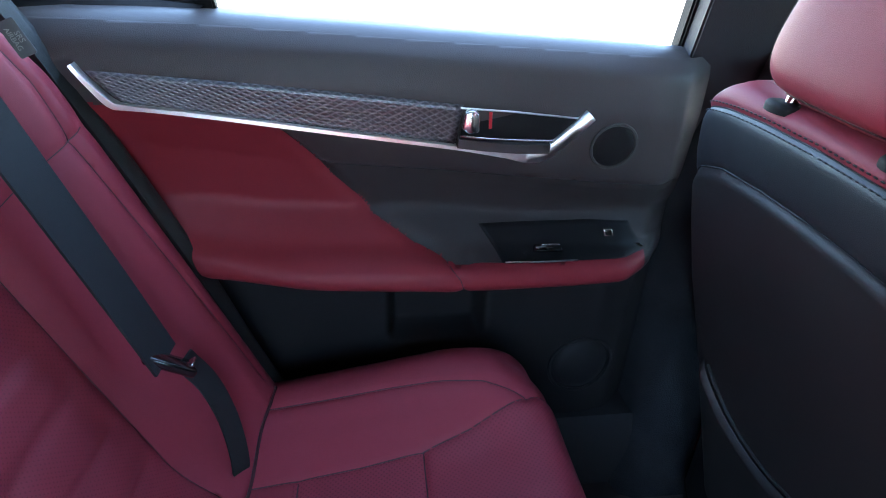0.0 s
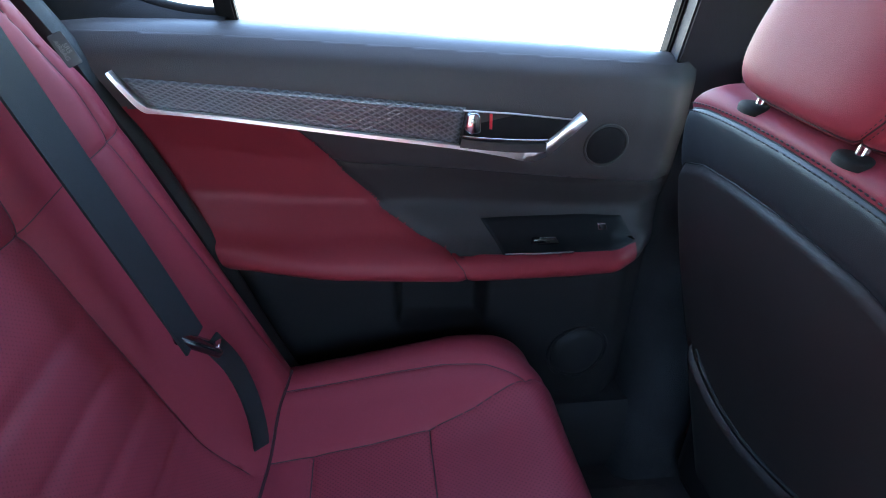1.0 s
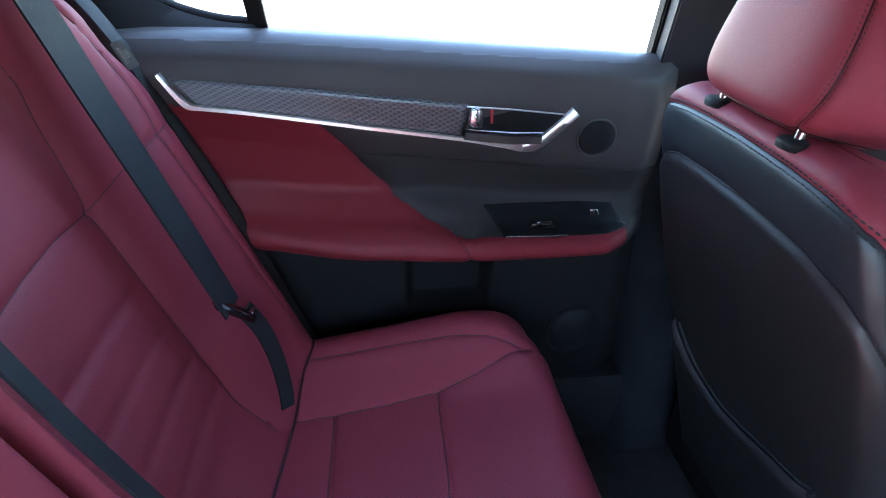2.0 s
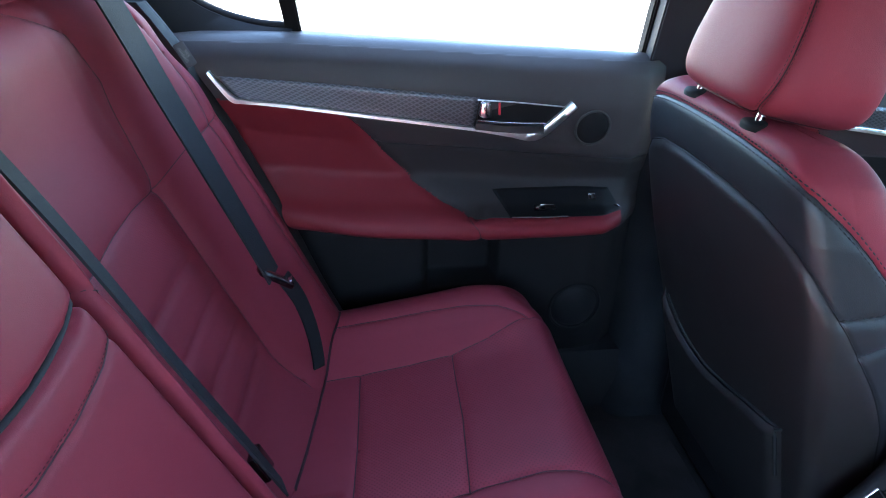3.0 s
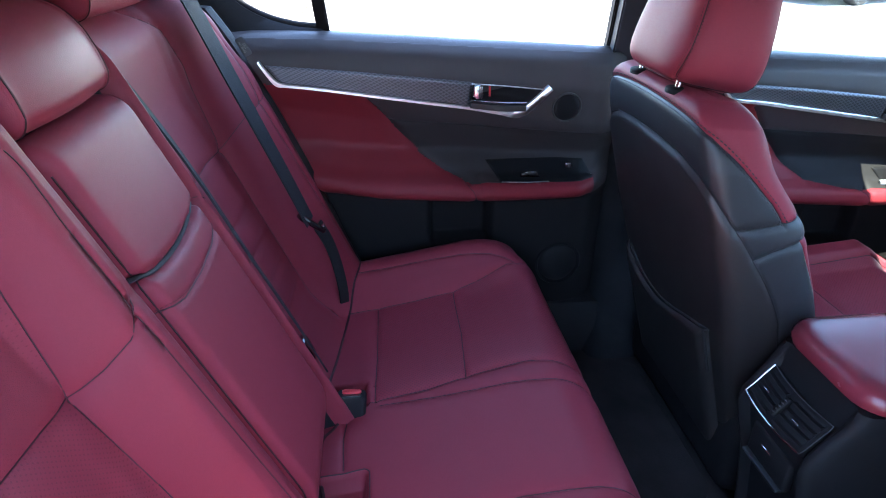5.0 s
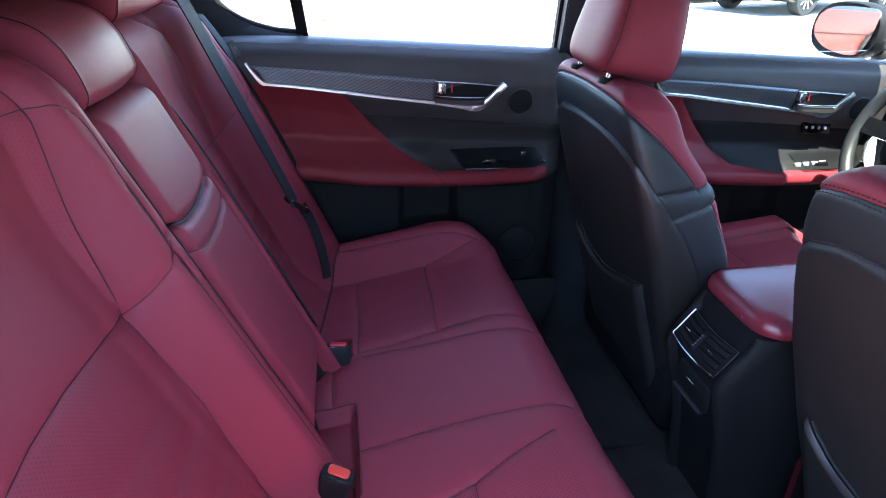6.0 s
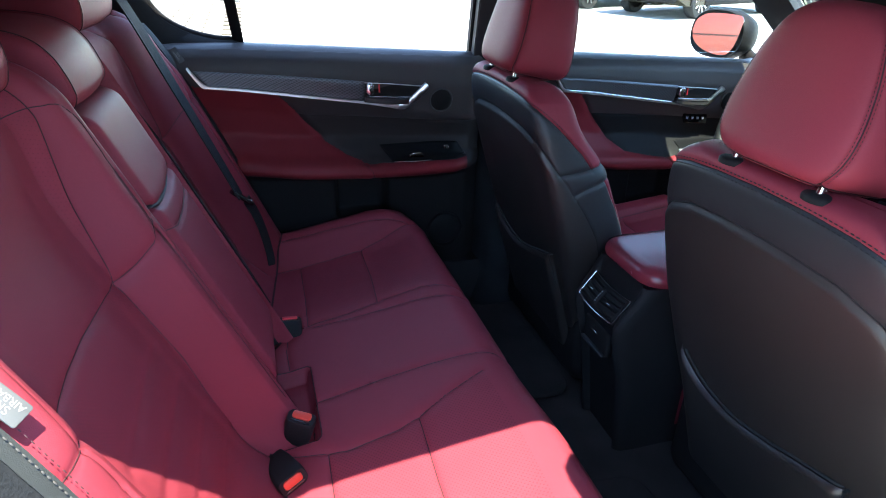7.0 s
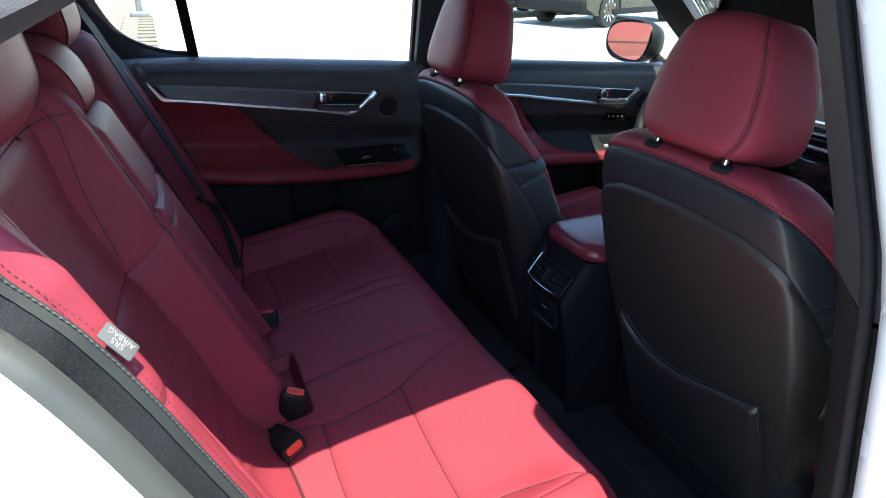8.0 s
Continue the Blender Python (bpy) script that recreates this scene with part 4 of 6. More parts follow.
def leaning_bar(name, x0, x1, z0, z1, thick, material, parent, label="", y0=0.745, dx=0.0):
    rings = []
    for z, s in ((z0, 0), (z1, dx)):
        y = glass_y(z, y0)
        rings.append([(x0 + s, y - thick / 2, z), (x1 + s, y - thick / 2, z), (x1 + s, y + thick / 2, z), (x0 + s, y + thick / 2, z)])
    bm = loft_bm(rings)
    bmesh.ops.bevel(bm, geom=list(bm.edges), offset=0.003, segments=2, affect="EDGES")
    return part(name, bm, material, parent, label)


window = thing("window_1", "rear door window with a fixed quarter light", "car window", kind="structure")
leaning_bar("divider_bar", -0.312, -0.287, 1.04, 1.36, 0.02, black_soft, window, "dark upright bar before the quarter light", dx=-0.03)
leaning_bar("front_frame", 0.305, 0.33, 1.00, 1.36, 0.025, black_soft, window, "dark front window frame", dx=-0.015)
tube("frame_edge", [(0.318, 0.700, 1.09), (0.345, 0.738, 0.99)], 0.0018, steel, window, "thin bright edge of the window frame")
curve_q = spline([(-0.30, 1.050), (-0.36, 1.056), (-0.42, 1.075), (-0.465, 1.105), (-0.492, 1.145), (-0.512, 1.20), (-0.515, 1.27), (-0.49, 1.35)], 8)
tube("quarter_frame", [(x, glass_y(z), z) for x, z in curve_q], 0.009, black_soft, window, "curved rubber frame of the quarter light")

# C pillar trim with the curved edge of the quarter light, left side
left_c = thing("pillar_1", "black rear pillar trim beside the quarter light", "pillar", kind="structure")
rings = []
for (x, z) in curve_q:
    y = glass_y(z)
    rings.append([(x + 0.002, y - 0.012, z), (x - 0.02, y - 0.03, z - 0.012), (x - 0.07, y - 0.055, z - 0.03), (x - 0.30, y - 0.08, z - 0.06), (x - 0.32, y + 0.05, z - 0.06), (x, y + 0.03, z)])
part("pillar_trim", loft_bm(rings), black_soft, left_c)
left_b = thing("pillar_2", "dark middle pillar between the doors", "pillar", kind="structure")
leaning_bar("pillar_trim", 0.33, 0.475, 0.35, 1.38, 0.06, pillar_trim, left_b, y0=0.735, dx=-0.03)

# ---- front seats ----
SEAT_Y = 0.363


def front_seat():
    seat = thing("front_seat", "red and black leather front seat with a hard black back shell", "car seat", "front seats")

    def rear_x(z):
        return np.interp(z, [0.36, 0.62, 0.934, 1.02, 1.08], [0.425, 0.345, 0.250, 0.228, 0.215])

    def half(z):
        return np.interp(z, [0.36, 0.50, 0.62, 0.75, 0.84, 0.934, 0.985, 1.02], [0.205, 0.215, 0.228, 0.236, 0.230, 0.215, 0.198, 0.170])

    KEY = [(0.0, 0.000, 0.0), (0.08, 0.0, 0.45), (0.15, 0.004, 0.84), (0.185, 0.016, 0.955), (0.23, 0.045, 1.0), (0.32, 0.10, 1.02), (0.38, 0.135, 0.99), (0.42, 0.148, 0.88), (0.455, 0.128, 0.68), (0.48, 0.108, 0.45), (0.5, 0.10, 0.0)]
    key = spline(KEY, 8)

    SHELL = [(0.290, 0.36), (0.288, 0.70), (0.277, 0.735), (0.262, 0.77), (0.240, 0.806), (0.214, 0.846), (0.196, 0.870), (0.174, 0.898), (0.150, 0.918), (0.107, 0.936), (0.05, 0.942), (0.0, 0.943)]

    def shape(u, v):
        s = np.where(u <= 0.5, u, 1 - u)
        sign = np.where(u <= 0.5, 1, -1)
        z = np.minimum(v, 1.022)
        over = smooth01((v - 0.955) / 0.085)
        k = np.sqrt(np.clip(1 - (np.clip(v - 0.945, 0, 0.095) / 0.09501) ** 2, 0, 1))
        d, w = np.interp(s, key[:, 0], key[:, 1]), np.interp(s, key[:, 0], key[:, 2])
        zz = np.where(v < 0.945, v, 0.945 + 0.080 * np.sin(np.clip((v - 0.945) / 0.0952, 0, 1) * math.pi / 2))
        d = np.where(d > 0.055, 0.055 + (d - 0.055) * (1 + 0.16 * smooth01((0.84 - v) / 0.15) - 0.46 * smooth01((v - 0.84) / 0.12)), d)
        depth = 0.055 + (d - 0.055) * k
        wide = half(z) * (0.80 + 0.20 * k)
        inside = s < np.interp(v, [q[1] for q in SHELL], [q[0] for q in SHELL])
        shell = np.where(inside & (v < 0.946), smooth01(nearest(s, v, SHELL)[0] / 0.014), 0)
        depth = depth - 0.0045 * shell
        return np.stack([rear_x(zz) + depth, SEAT_Y + sign * w * wide, zz - 0.05 * np.clip(d - 0.05, 0, 1) * k], -1)

    edge = [(0.331, 0.866), (0.318, 0.895), (0.282, 0.924), (0.241, 0.947), (0.189, 0.974), (0.131, 0.989), (0.075, 0.995), (0.0, 0.997)]
    low_edge = [(0.41, 0.36), (0.405, 0.70), (0.395, 0.78), (0.376, 0.838)]
    tab = [(0.212, 0.851), (0.266, 0.857), (0.331, 0.866), (0.44, 0.878)]
    tab2 = [(0.241, 0.806), (0.296, 0.823), (0.376, 0.839), (0.44, 0.848)]
    shell_line = SHELL
    sew = (0.0022, 0.0022, 0.0022, 0.007)
    seams = []
    for f in (lambda q: q, lambda q: [(1 - a, b) for a, b in q]):
        seams += [(f(edge), *sew), (f(low_edge), *sew), (f(tab), *sew), (f(tab2), *sew), (f(shell_line), 0.0016, 0.0040, 0.0, 0.006)]

    def region(u, v):
        s = np.where(u <= 0.5, u, 1 - u)
        line, line2 = lerp(s, tab), lerp(s, tab2)
        e = np.where(v > line, np.interp(v, [q[1] for q in edge], [q[0] for q in edge]), np.interp(v, [q[1] for q in low_edge], [q[0] for q in low_edge]))
        red = (s > e) & ((v > line) | (v < line2) | (s > 0.44))
        sh = s < np.interp(v, [q[1] for q in shell_line], [q[0] for q in shell_line])
        return np.where(red, 0, np.where(sh & (v < 0.946), 2, 1))
    skin(seat, shape, np.linspace(0, 1, 421), np.concatenate([np.arange(0.36, 0.75, 0.006), np.linspace(0.75, 1.04, 112)]), seams, region,
         [("front_cover", red_leather, "red leather front of the backrest"), ("side_bolster", black_leather, "black leather bolster"), ("back_shell", shell_black, "hard black back shell")], -1, seam_black)
    for f in (lambda q: q, lambda q: [(1 - a, b) for a, b in q]):
        sew_along(seat, shape, f(edge), (-0.0045, 0.0045), thread_black, -1, lift=-0.0008, eps=2e-3, length=0.005, gap=0.0022, r=0.0009)
        sew_along(seat, shape, f(tab), (0.004,), thread_black, -1, lift=-0.0010, eps=2e-3)
    # map pocket on the shell
    POCKET_RIM = spline([(-0.20, 0.668), (-0.147, 0.619), (-0.107, 0.593), (-0.04, 0.583), (0.033, 0.599), (0.10, 0.622), (0.178, 0.646)], 6)
    def rim(u):
        return np.interp(u, POCKET_RIM[:, 0], POCKET_RIM[:, 1])

    def pocket(u, v):
        line = rim(u)
        z = 0.36 + (line - 0.36) * v
        edge_ = np.minimum(np.minimum((0.175 - np.abs(u)), (1 - v) * 0.25), 0.02)
        lift = 0.012 + 0.009 * np.sqrt(np.clip(edge_ / 0.008, 0, 1)) - np.where(np.abs(u) > 0.15, 0.008 * ((np.abs(u) - 0.15) / 0.025) ** 2, 0)
        return np.stack([rear_x(z) - lift, SEAT_Y - u, z], -1)
    skin(seat, pocket, np.linspace(-0.176, 0.176, 70), np.linspace(0, 1, 40), (), None, [("map_pocket", shell_black, "black map pocket")], 1)
    us_ = np.linspace(-0.165, 0.174, 50)
    lip = pocket(us_[:, None], np.ones((50, 1)))[:, 0] + np.array([0.006, 0, 0.0])
    down = [(float(rear_x(z)) - 0.012, SEAT_Y - 0.175, z) for z in np.linspace(float(rim(0.175)), 0.56, 8)]
    tube("pocket_piping", list(map(tuple, lip)) + down, 0.0028, side_vinyl, seat, "raised edge of the map pocket", n=6)
    # cushion with side trim
    def base(u, v):
        a = np.abs(u)
        z = 0.515 + 0.06 * v / 0.55 - 0.05 * smooth01((v - 0.47) / 0.08) + 0.028 * smooth01((a - 0.13) / 0.05) * (1 - smooth01((a - 0.215) / 0.03) * 1.9)
        z = z - np.where(a > 0.245, (a - 0.245) * 5, 0)
        return np.stack([0.43 + v, SEAT_Y + np.clip(u, -0.252, 0.252), z], -1)
    skin(seat, base, np.arange(-0.27, 0.2701, 0.006), np.arange(0, 0.5501, 0.006), [([(-0.15, 0), (-0.16, 0.55)], *SEW), ([(0.15, 0), (0.16, 0.55)], *SEW), ([(-0.15, 0.3), (0.15, 0.3)], *SEW)],
         lambda u, v: np.where(np.abs(u) < 0.155, 1, 0), [("cushion_bolster", red_leather, ""), ("cushion_insert", red_perforated, "perforated red leather insert")], -1, seam_red)
    part("seat_base", box_bm((0.52, 0.46, 0.20), (0.66, SEAT_Y, 0.40), 0.03), black_hard, seat, "black plastic seat base")
    headrest(seat, "headrest", (0.316, SEAT_Y, 1.110), (0.143, 0.240, 0.190), -11.8, (-0.070, 0.070), seam_at=0.72, rise=0.018, drop=0.03, taper=0.173, narrow=0.035, post_x=-0.040, power=9.4, e=0.51, belly=0.171, foot=0.258)
    for s in (-1, 1):
        bm = loft_bm([[(0.252 + r * 1.35 * math.cos(a), SEAT_Y + s * 0.071 + r * math.sin(a) * 1.9, 1.0195 + h) for a in np.linspace(0, 2 * math.pi, 20, endpoint=False)] for r, h in ((0.010, -0.003), (0.010, 0.002), (0.0088, 0.0050), (0.0055, 0.0062))])
        part("post_collar", bm, black_soft, seat, "black plastic post collar")
    return seat


def settle(ob, base):
    """Moves the handle of a thing to its base, leaving its parts where they are."""
    ob.location = base
    for c in ob.children:
        c.matrix_parent_inverse = Matrix.Translation([-q for q in base])


driver = front_seat()
settle(driver, (0.55, SEAT_Y, 0.27))
passenger = copy_thing(driver, pose(0.55 + 0.075, -SEAT_Y, 0.27))

# ---- centre console ----
console = thing("centre_console", "black centre console with rear air vents under a red armrest lid", "console")
CONSOLE_Y = 0.016
rings = []
for z, x0, w in ((0.27, 0.405, 0.084), (0.40, 0.390, 0.088), (0.477, 0.378, 0.090), (0.54, 0.360, 0.091), (0.580, 0.350, 0.092), (0.600, 0.352, 0.092), (0.625, 0.366, 0.092), (0.650, 0.384, 0.094), (0.672, 0.396, 0.096), (0.686, 0.402, 0.094)):
    deep = 0.014 if z < 0.66 else 0.004
    half_ = [(1.10, w), (x0 + 0.12, w), (x0 + 0.035, w), (x0 + 0.012, w - 0.003), (x0 + 0.002, w - 0.010), (x0, w - 0.017), (x0 + 0.004, w - 0.022), (x0 + deep, w - 0.026), (x0 + deep, w - 0.05), (x0 + deep, 0.02)]
    rings.append([(x, CONSOLE_Y + y, z) for x, y in half_] + [(x, CONSOLE_Y - y, z) for x, y in half_[::-1]])
part("console_body", loft_bm(rings), black_hard, console)
rows = []
for h, grow in ((0.0, -0.006), (0.006, 0.0), (0.016, 0.001), (0.025, -0.004), (0.031, -0.014), (0.034, -0.030)):
    rows.append([(0.604 + x, CONSOLE_Y + y, 0.687 + h + 0.004 * (1 - (y / 0.11) ** 2) * (h > 0.02)) for x, y in rounded_rect(0.41 + 2 * grow, 0.208 + 2 * grow, 0.052 + grow, 7)])
part("armrest_lid", loft_bm(rows), lid_leather, console, "padded red leather armrest lid")


def on_vent(y, h, out=0.0):
    """A place on the vent's leaning face: y across from its middle, h from 0 to 1 up the slope."""
    return (0.356 + 0.036 * h - 0.78 * out + 1.8 * y * y - 0.005, CONSOLE_Y + 0.004 + y, 0.599 + 0.046 * h + 0.62 * out)


vent = part("vent_panel", loft_bm([[on_vent(y, h, o) for y in np.linspace(-0.066, 0.066, 9)] + [on_vent(y, h, -0.035) for y in np.linspace(0.066, -0.066, 9)] for h, o in ((-0.03, 0.002), (0.0, 0.004), (1.0, 0.004), (1.03, 0.002))]), black_hard, console, "black vent panel")
outline = [on_vent(y, 0.0, 0.005) for y in np.linspace(-0.066, 0.066, 10)] + [on_vent(0.067, h, 0.005) for h in np.linspace(0.1, 1.0, 6)] + [on_vent(y, 1.0, 0.005) for y in np.linspace(0.066, -0.066, 10)] + [on_vent(-0.067, h, 0.005) for h in np.linspace(0.9, 0.1, 6)]
tube("vent_frame", outline, 0.0009, lever_grey, vent, "hair-thin bright frame round the vents", n=6, closed=True, up=(1, 0, 0))
tube("vent_lip", [on_vent(y, 0.0, 0.006) for y in np.linspace(-0.064, 0.066, 12)] + [on_vent(0.0665, h, 0.006) for h in (0.2, 0.5, 0.8, 1.0)], 0.0021, steel, vent, "bright chrome lip under the vents", n=8, up=(1, 0, 0))
for y0, y1 in ((-0.061, -0.008), (0.008, 0.061)):
    part("vent_opening", loft_bm([[on_vent(y, h, 0.0050) for y in np.linspace(y0, y1, 5)] + [on_vent(y, h, 0.001) for y in np.linspace(y1, y0, 5)] for h in (0.08, 0.92)]), black_hard, vent, "dark vent opening")
    for h in np.linspace(0.18, 0.82, 4):
        part("slat", sweep_bm([on_vent(y, h, 0.0062) for y in np.linspace(y0, y1, 4)], [(-0.004, -0.0012), (0.004, -0.0008), (0.004, 0.001), (-0.004, 0.0012)]), black_hard, vent)
    ym = (y0 + y1) / 2
    part("vent_tab", box_bm((0.004, 0.014, 0.003), on_vent(ym, 0.5, 0.011), 0.001), steel, vent, "small bright vent slider")
wheel_ = part("thumb_wheel", box_bm((0.008, 0.009, 0.036), on_vent(0, 0.5, 0.006), 0.003, turn=Matrix.Rotation(radians(38), 4, "Y")), black_hard, vent, "ribbed thumb wheel")
for k in range(5):
    part("wheel_mark", box_bm((0.0012, 0.004, 0.0012), on_vent(0, 0.30 + 0.10 * k, 0.0112), 0.0003), chrome, wheel_, "pale dot on the thumb wheel")
tray = part("lower_tray", box_bm((0.016, 0.096, 0.058), (0.372, CONSOLE_Y, 0.534), 0.006), black_soft, console, "small dark drawer under the vents")
part("tray_lip", box_bm((0.012, 0.090, 0.006), (0.362, CONSOLE_Y, 0.508), 0.002), black_leather, tray, "lip of the drawer")
part("tray_pull", box_bm((0.004, 0.022, 0.003), (0.362, CONSOLE_Y + 0.002, 0.544), 0.001), steel, tray, "small bright pull")

# ---- floor, roof, shell of the car ----
floor = tagged(part("floor", box_bm((2.6, 1.5, 0.02), (0.35, 0, 0.26), 0.0), carpet, None, smooth=False), "black carpet on the car floor", "floor", kind="structure")
mat_l = thing("floor_mat", "black carpet floor mat in the rear footwell", "floor mat", "floor mats")
part("mat", prism_bm(rounded_rect(0.30, 0.44, 0.05), 0.012, pose(0.26, 0.36, 0.272), 0.004), carpet, mat_l)
settle(mat_l, (0.26, 0.36, 0.272))
copy_thing(mat_l, pose(0.26, -0.36, 0.272))
ROOF_LINE = spline([(0.98, 1.372), (0.60, 1.388), (0.20, 1.388), (-0.15, 1.368), (-0.38, 1.325), (-0.58, 1.272), (-0.78, 1.212)], 4)


def roof_sheet(name, wide, low, high, crown, material, label, category):
    """A long sheet that follows the roof line and falls towards the rear window, slightly crowned."""
    rows = []
    for x, z in ROOF_LINE:
        across = np.linspace(-wide, wide, 9)
        under = [(x, y, z + low - crown * (y / wide) ** 2) for y in across]
        over = [(x, y, z + high - crown * (y / wide) ** 2) for y in across[::-1]]
        rows.append(under + over)
    return tagged(part(name, loft_bm(rows), material, None), label, category, kind="structure")


roof_sheet("ceiling", 0.55, 0.0, 0.025, 0.006, headliner, "pale grey fabric headliner", "ceiling")
roof_sheet("roof", 0.58, 0.030, 0.055, 0.012, white_paint, "white painted car roof", "roof")
tagged(part("parcel_shelf", box_bm((0.50, 1.24, 0.03), (-0.86, 0, 1.075), 0.008), black_soft, None), "black parcel shelf behind the rear seat", "shelf", kind="structure")
tagged(part("wall_rear", box_bm((0.03, 1.4, 0.80), (-0.78, 0, 0.66), 0.0), black_hard, None), "black bulkhead behind the rear seat", "wall", kind="structure")
tagged(part("wall_front", box_bm((0.03, 1.5, 0.80), (1.60, 0, 0.62), 0.0), black_hard, None), "black bulkhead ahead of the front seats", "wall", kind="structure")

# left sill, lower pillar trim
tagged(part("trim_1", loft_bm([[(x, 0.64, 0.27), (x, 0.655, 0.33), (x, 0.69, 0.385), (x, 0.80, 0.395), (x, 0.80, 0.27)] for x in np.linspace(-0.45, 1.3, 12)]), black_hard, None), "black plastic sill trim along the doors", "sill trim", kind="structure")
rings = []
for z, x0, y0 in ((0.27, 0.30, 0.60), (0.36, 0.335, 0.655), (0.45, 0.355, 0.69), (0.70, 0.36, 0.715), (1.0, 0.352, 0.735)):
    rings.append([(x0, y0 + 0.05, z), (x0 + 0.012, y0 + 0.012, z), (x0 + 0.04, y0, z), (x0 + 0.14, y0, z), (x0 + 0.16, y0 + 0.03, z), (x0 + 0.16, 0.82, z), (x0, 0.82, z)])
part("lower_trim", loft_bm(rings), strip_carpet, left_b, "black lower pillar trim")

# ---- right side: door opening ----
right_b = thing("pillar_3", "dark middle pillar trim at the open doorway with grey rubber seal", "pillar", kind="structure")
PILLAR = ((0.26, -0.72, -0.83), (0.35, -0.72, -0.83), (0.69, -0.720, -0.815), (0.82, -0.708, -0.800), (1.0, -0.680, -0.770), (1.05, -0.665, -0.758), (1.25, -0.585, -0.672), (1.36, -0.545, -0.625))


def pillar_y(z):
    return lerp(z, [(a, b) for a, b, c in PILLAR]), lerp(z, [(a, c) for a, b, c in PILLAR])


zs_up, zs_low = np.linspace(0.99, 1.37, 14), np.linspace(0.27, 0.985, 18)
for name, zs, mat_, lab in (("upper_trim", zs_up, pillar_trim, "smooth dark grey upper pillar trim"), ("lower_trim", zs_low, black_soft, "black lower pillar trim")):
    rings = []
    for z in zs:
        yi, yo = pillar_y(z)
        xi = lerp(z, [(0.3, 0.285), (0.69, 0.268), (1.0, 0.240), (1.25, 0.232), (1.4, 0.225)])
        if name == "lower_trim":
            yi -= 0.004
            xi += 0.003
        rings.append([(xi + 0.16, yi + 0.01, z), (xi + 0.012, yi + 0.012, z), (xi, yi - 0.002, z), (0.172, yo + 0.012, z), (0.18, yo - 0.015, z), (xi + 0.16, yo - 0.02, z)])
    part(name, loft_bm(rings), mat_, right_b, lab)
tube("door_seal", [(0.163, float(pillar_y(z)[1]) + 0.006, z) for z in np.linspace(0.27, 1.37, 30)], 0.006, black_soft, right_b, "grey rubber door seal", n=10, up=(1, 0, 0))
rings = []
for z in np.linspace(0.25, 1.38, 26):
    yo = float(pillar_y(z)[1])
    rings.append([(0.166, yo - 0.008, z), (0.145, yo - 0.018, z), (0.125, yo - 0.040, z), (0.122, yo - 0.065, z), (0.15, yo - 0.085, z), (0.40, yo - 0.09, z), (0.40, yo - 0.02, z)])
part("painted_flange", loft_bm(rings), white_paint, right_b, "white painted body edge")

EDGE = spline([(0.20, 1.372), (-0.05, 1.368), (-0.20, 1.345), (-0.32, 1.300), (-0.40, 1.262), (-0.47, 1.225), (-0.515, 1.17), (-0.520, 1.11), (-0.512, 1.078), (-0.496, 1.056), (-0.482, 1.041), (-0.461, 1.015), (-0.430, 0.962), (-0.404, 0.906), (-0.371, 0.835), (-0.315, 0.715), (-0.265, 0.60), (-0.215, 0.49), (-0.14, 0.415), (0.0, 0.385), (0.20, 0.38)], 5)


def edge_y(z):
    return lerp(z, [(0.3, -0.62), (0.85, -0.596), (0.906, -0.592), (0.962, -0.588), (1.015, -0.579), (1.041, -0.571), (1.056, -0.566), (1.1, -0.562), (1.16, -0.568), (1.25, -0.575), (1.36, -0.53)])


def doorway_strip(name, material, a, b, label, thing_, pick=lambda x, z: True, steps=3, bulge=0.0):
    """A band along the doorway's rear and lower edge between two distances from the sewn line, outwards and back, with its rise off the surface."""
    d = np.gradient(EDGE, axis=0)
    d /= np.linalg.norm(d, axis=1, keepdims=True)
    rings = []
    for (x, z), (tx, tz) in zip(EDGE, d):
        if not pick(x, z):
            continue
        back_ = float(smooth01((z - 0.45) / 0.2) * (1 - smooth01((z - 1.12) / 0.1)))
        reach = float(lerp(z, [(1.10, 1.0), (1.2, 0.5)]))
        ring, under = [], []
        for k in np.linspace(0, 1, steps + 1):
            o = (a[0] + (b[0] - a[0]) * k) * reach
            rise = a[1] + (b[1] - a[1]) * k + bulge * math.sin(math.pi * k)
            q = Vector((x - 0.72 * back_ * o, float(edge_y(z)) - (1 - 0.31 * back_) * o, z))
            n = Vector((0.69 * back_, -0.72 * back_, 0)) + Vector((-tz, 0, tx)) * (1 - back_) * -1.0
            ring.append(q + n * rise)
            under.append(q - n * 0.02)
        rings.append([tuple(p) for p in ring + under[::-1]])
    return part(name, loft_bm(rings), material, thing_, label)


doorway = thing("doorway", "open rear doorway with trim, carpet strip and rubber seal", "doorway", kind="structure")
doorway_strip("side_vinyl", side_vinyl, (0.0, 0.0), (0.013, 0.001), "black vinyl beside the backrest", doorway, lambda x, z: z < 1.12)
doorway_strip("carpet_strip", strip_carpet, (0.012, -0.002), (0.036, -0.002), "dark carpet strip", doorway, lambda x, z: z < 1.12)
doorway_strip("seal", rubber, (0.035, 0.0), (0.062, 0.0), "grey rubber door seal", doorway, lambda x, z: z < 1.12, bulge=0.006, steps=6)
doorway_strip("painted_edge", white_paint, (0.061, 0.0), (0.26, -0.004), "white painted body edge", doorway, lambda x, z: z < 1.12, steps=6, bulge=0.004)
side_pts = [(p[0], float(edge_y(p[1])), p[1]) for p in EDGE if 0.75 < p[1] < 1.09 and p[0] < -0.3]
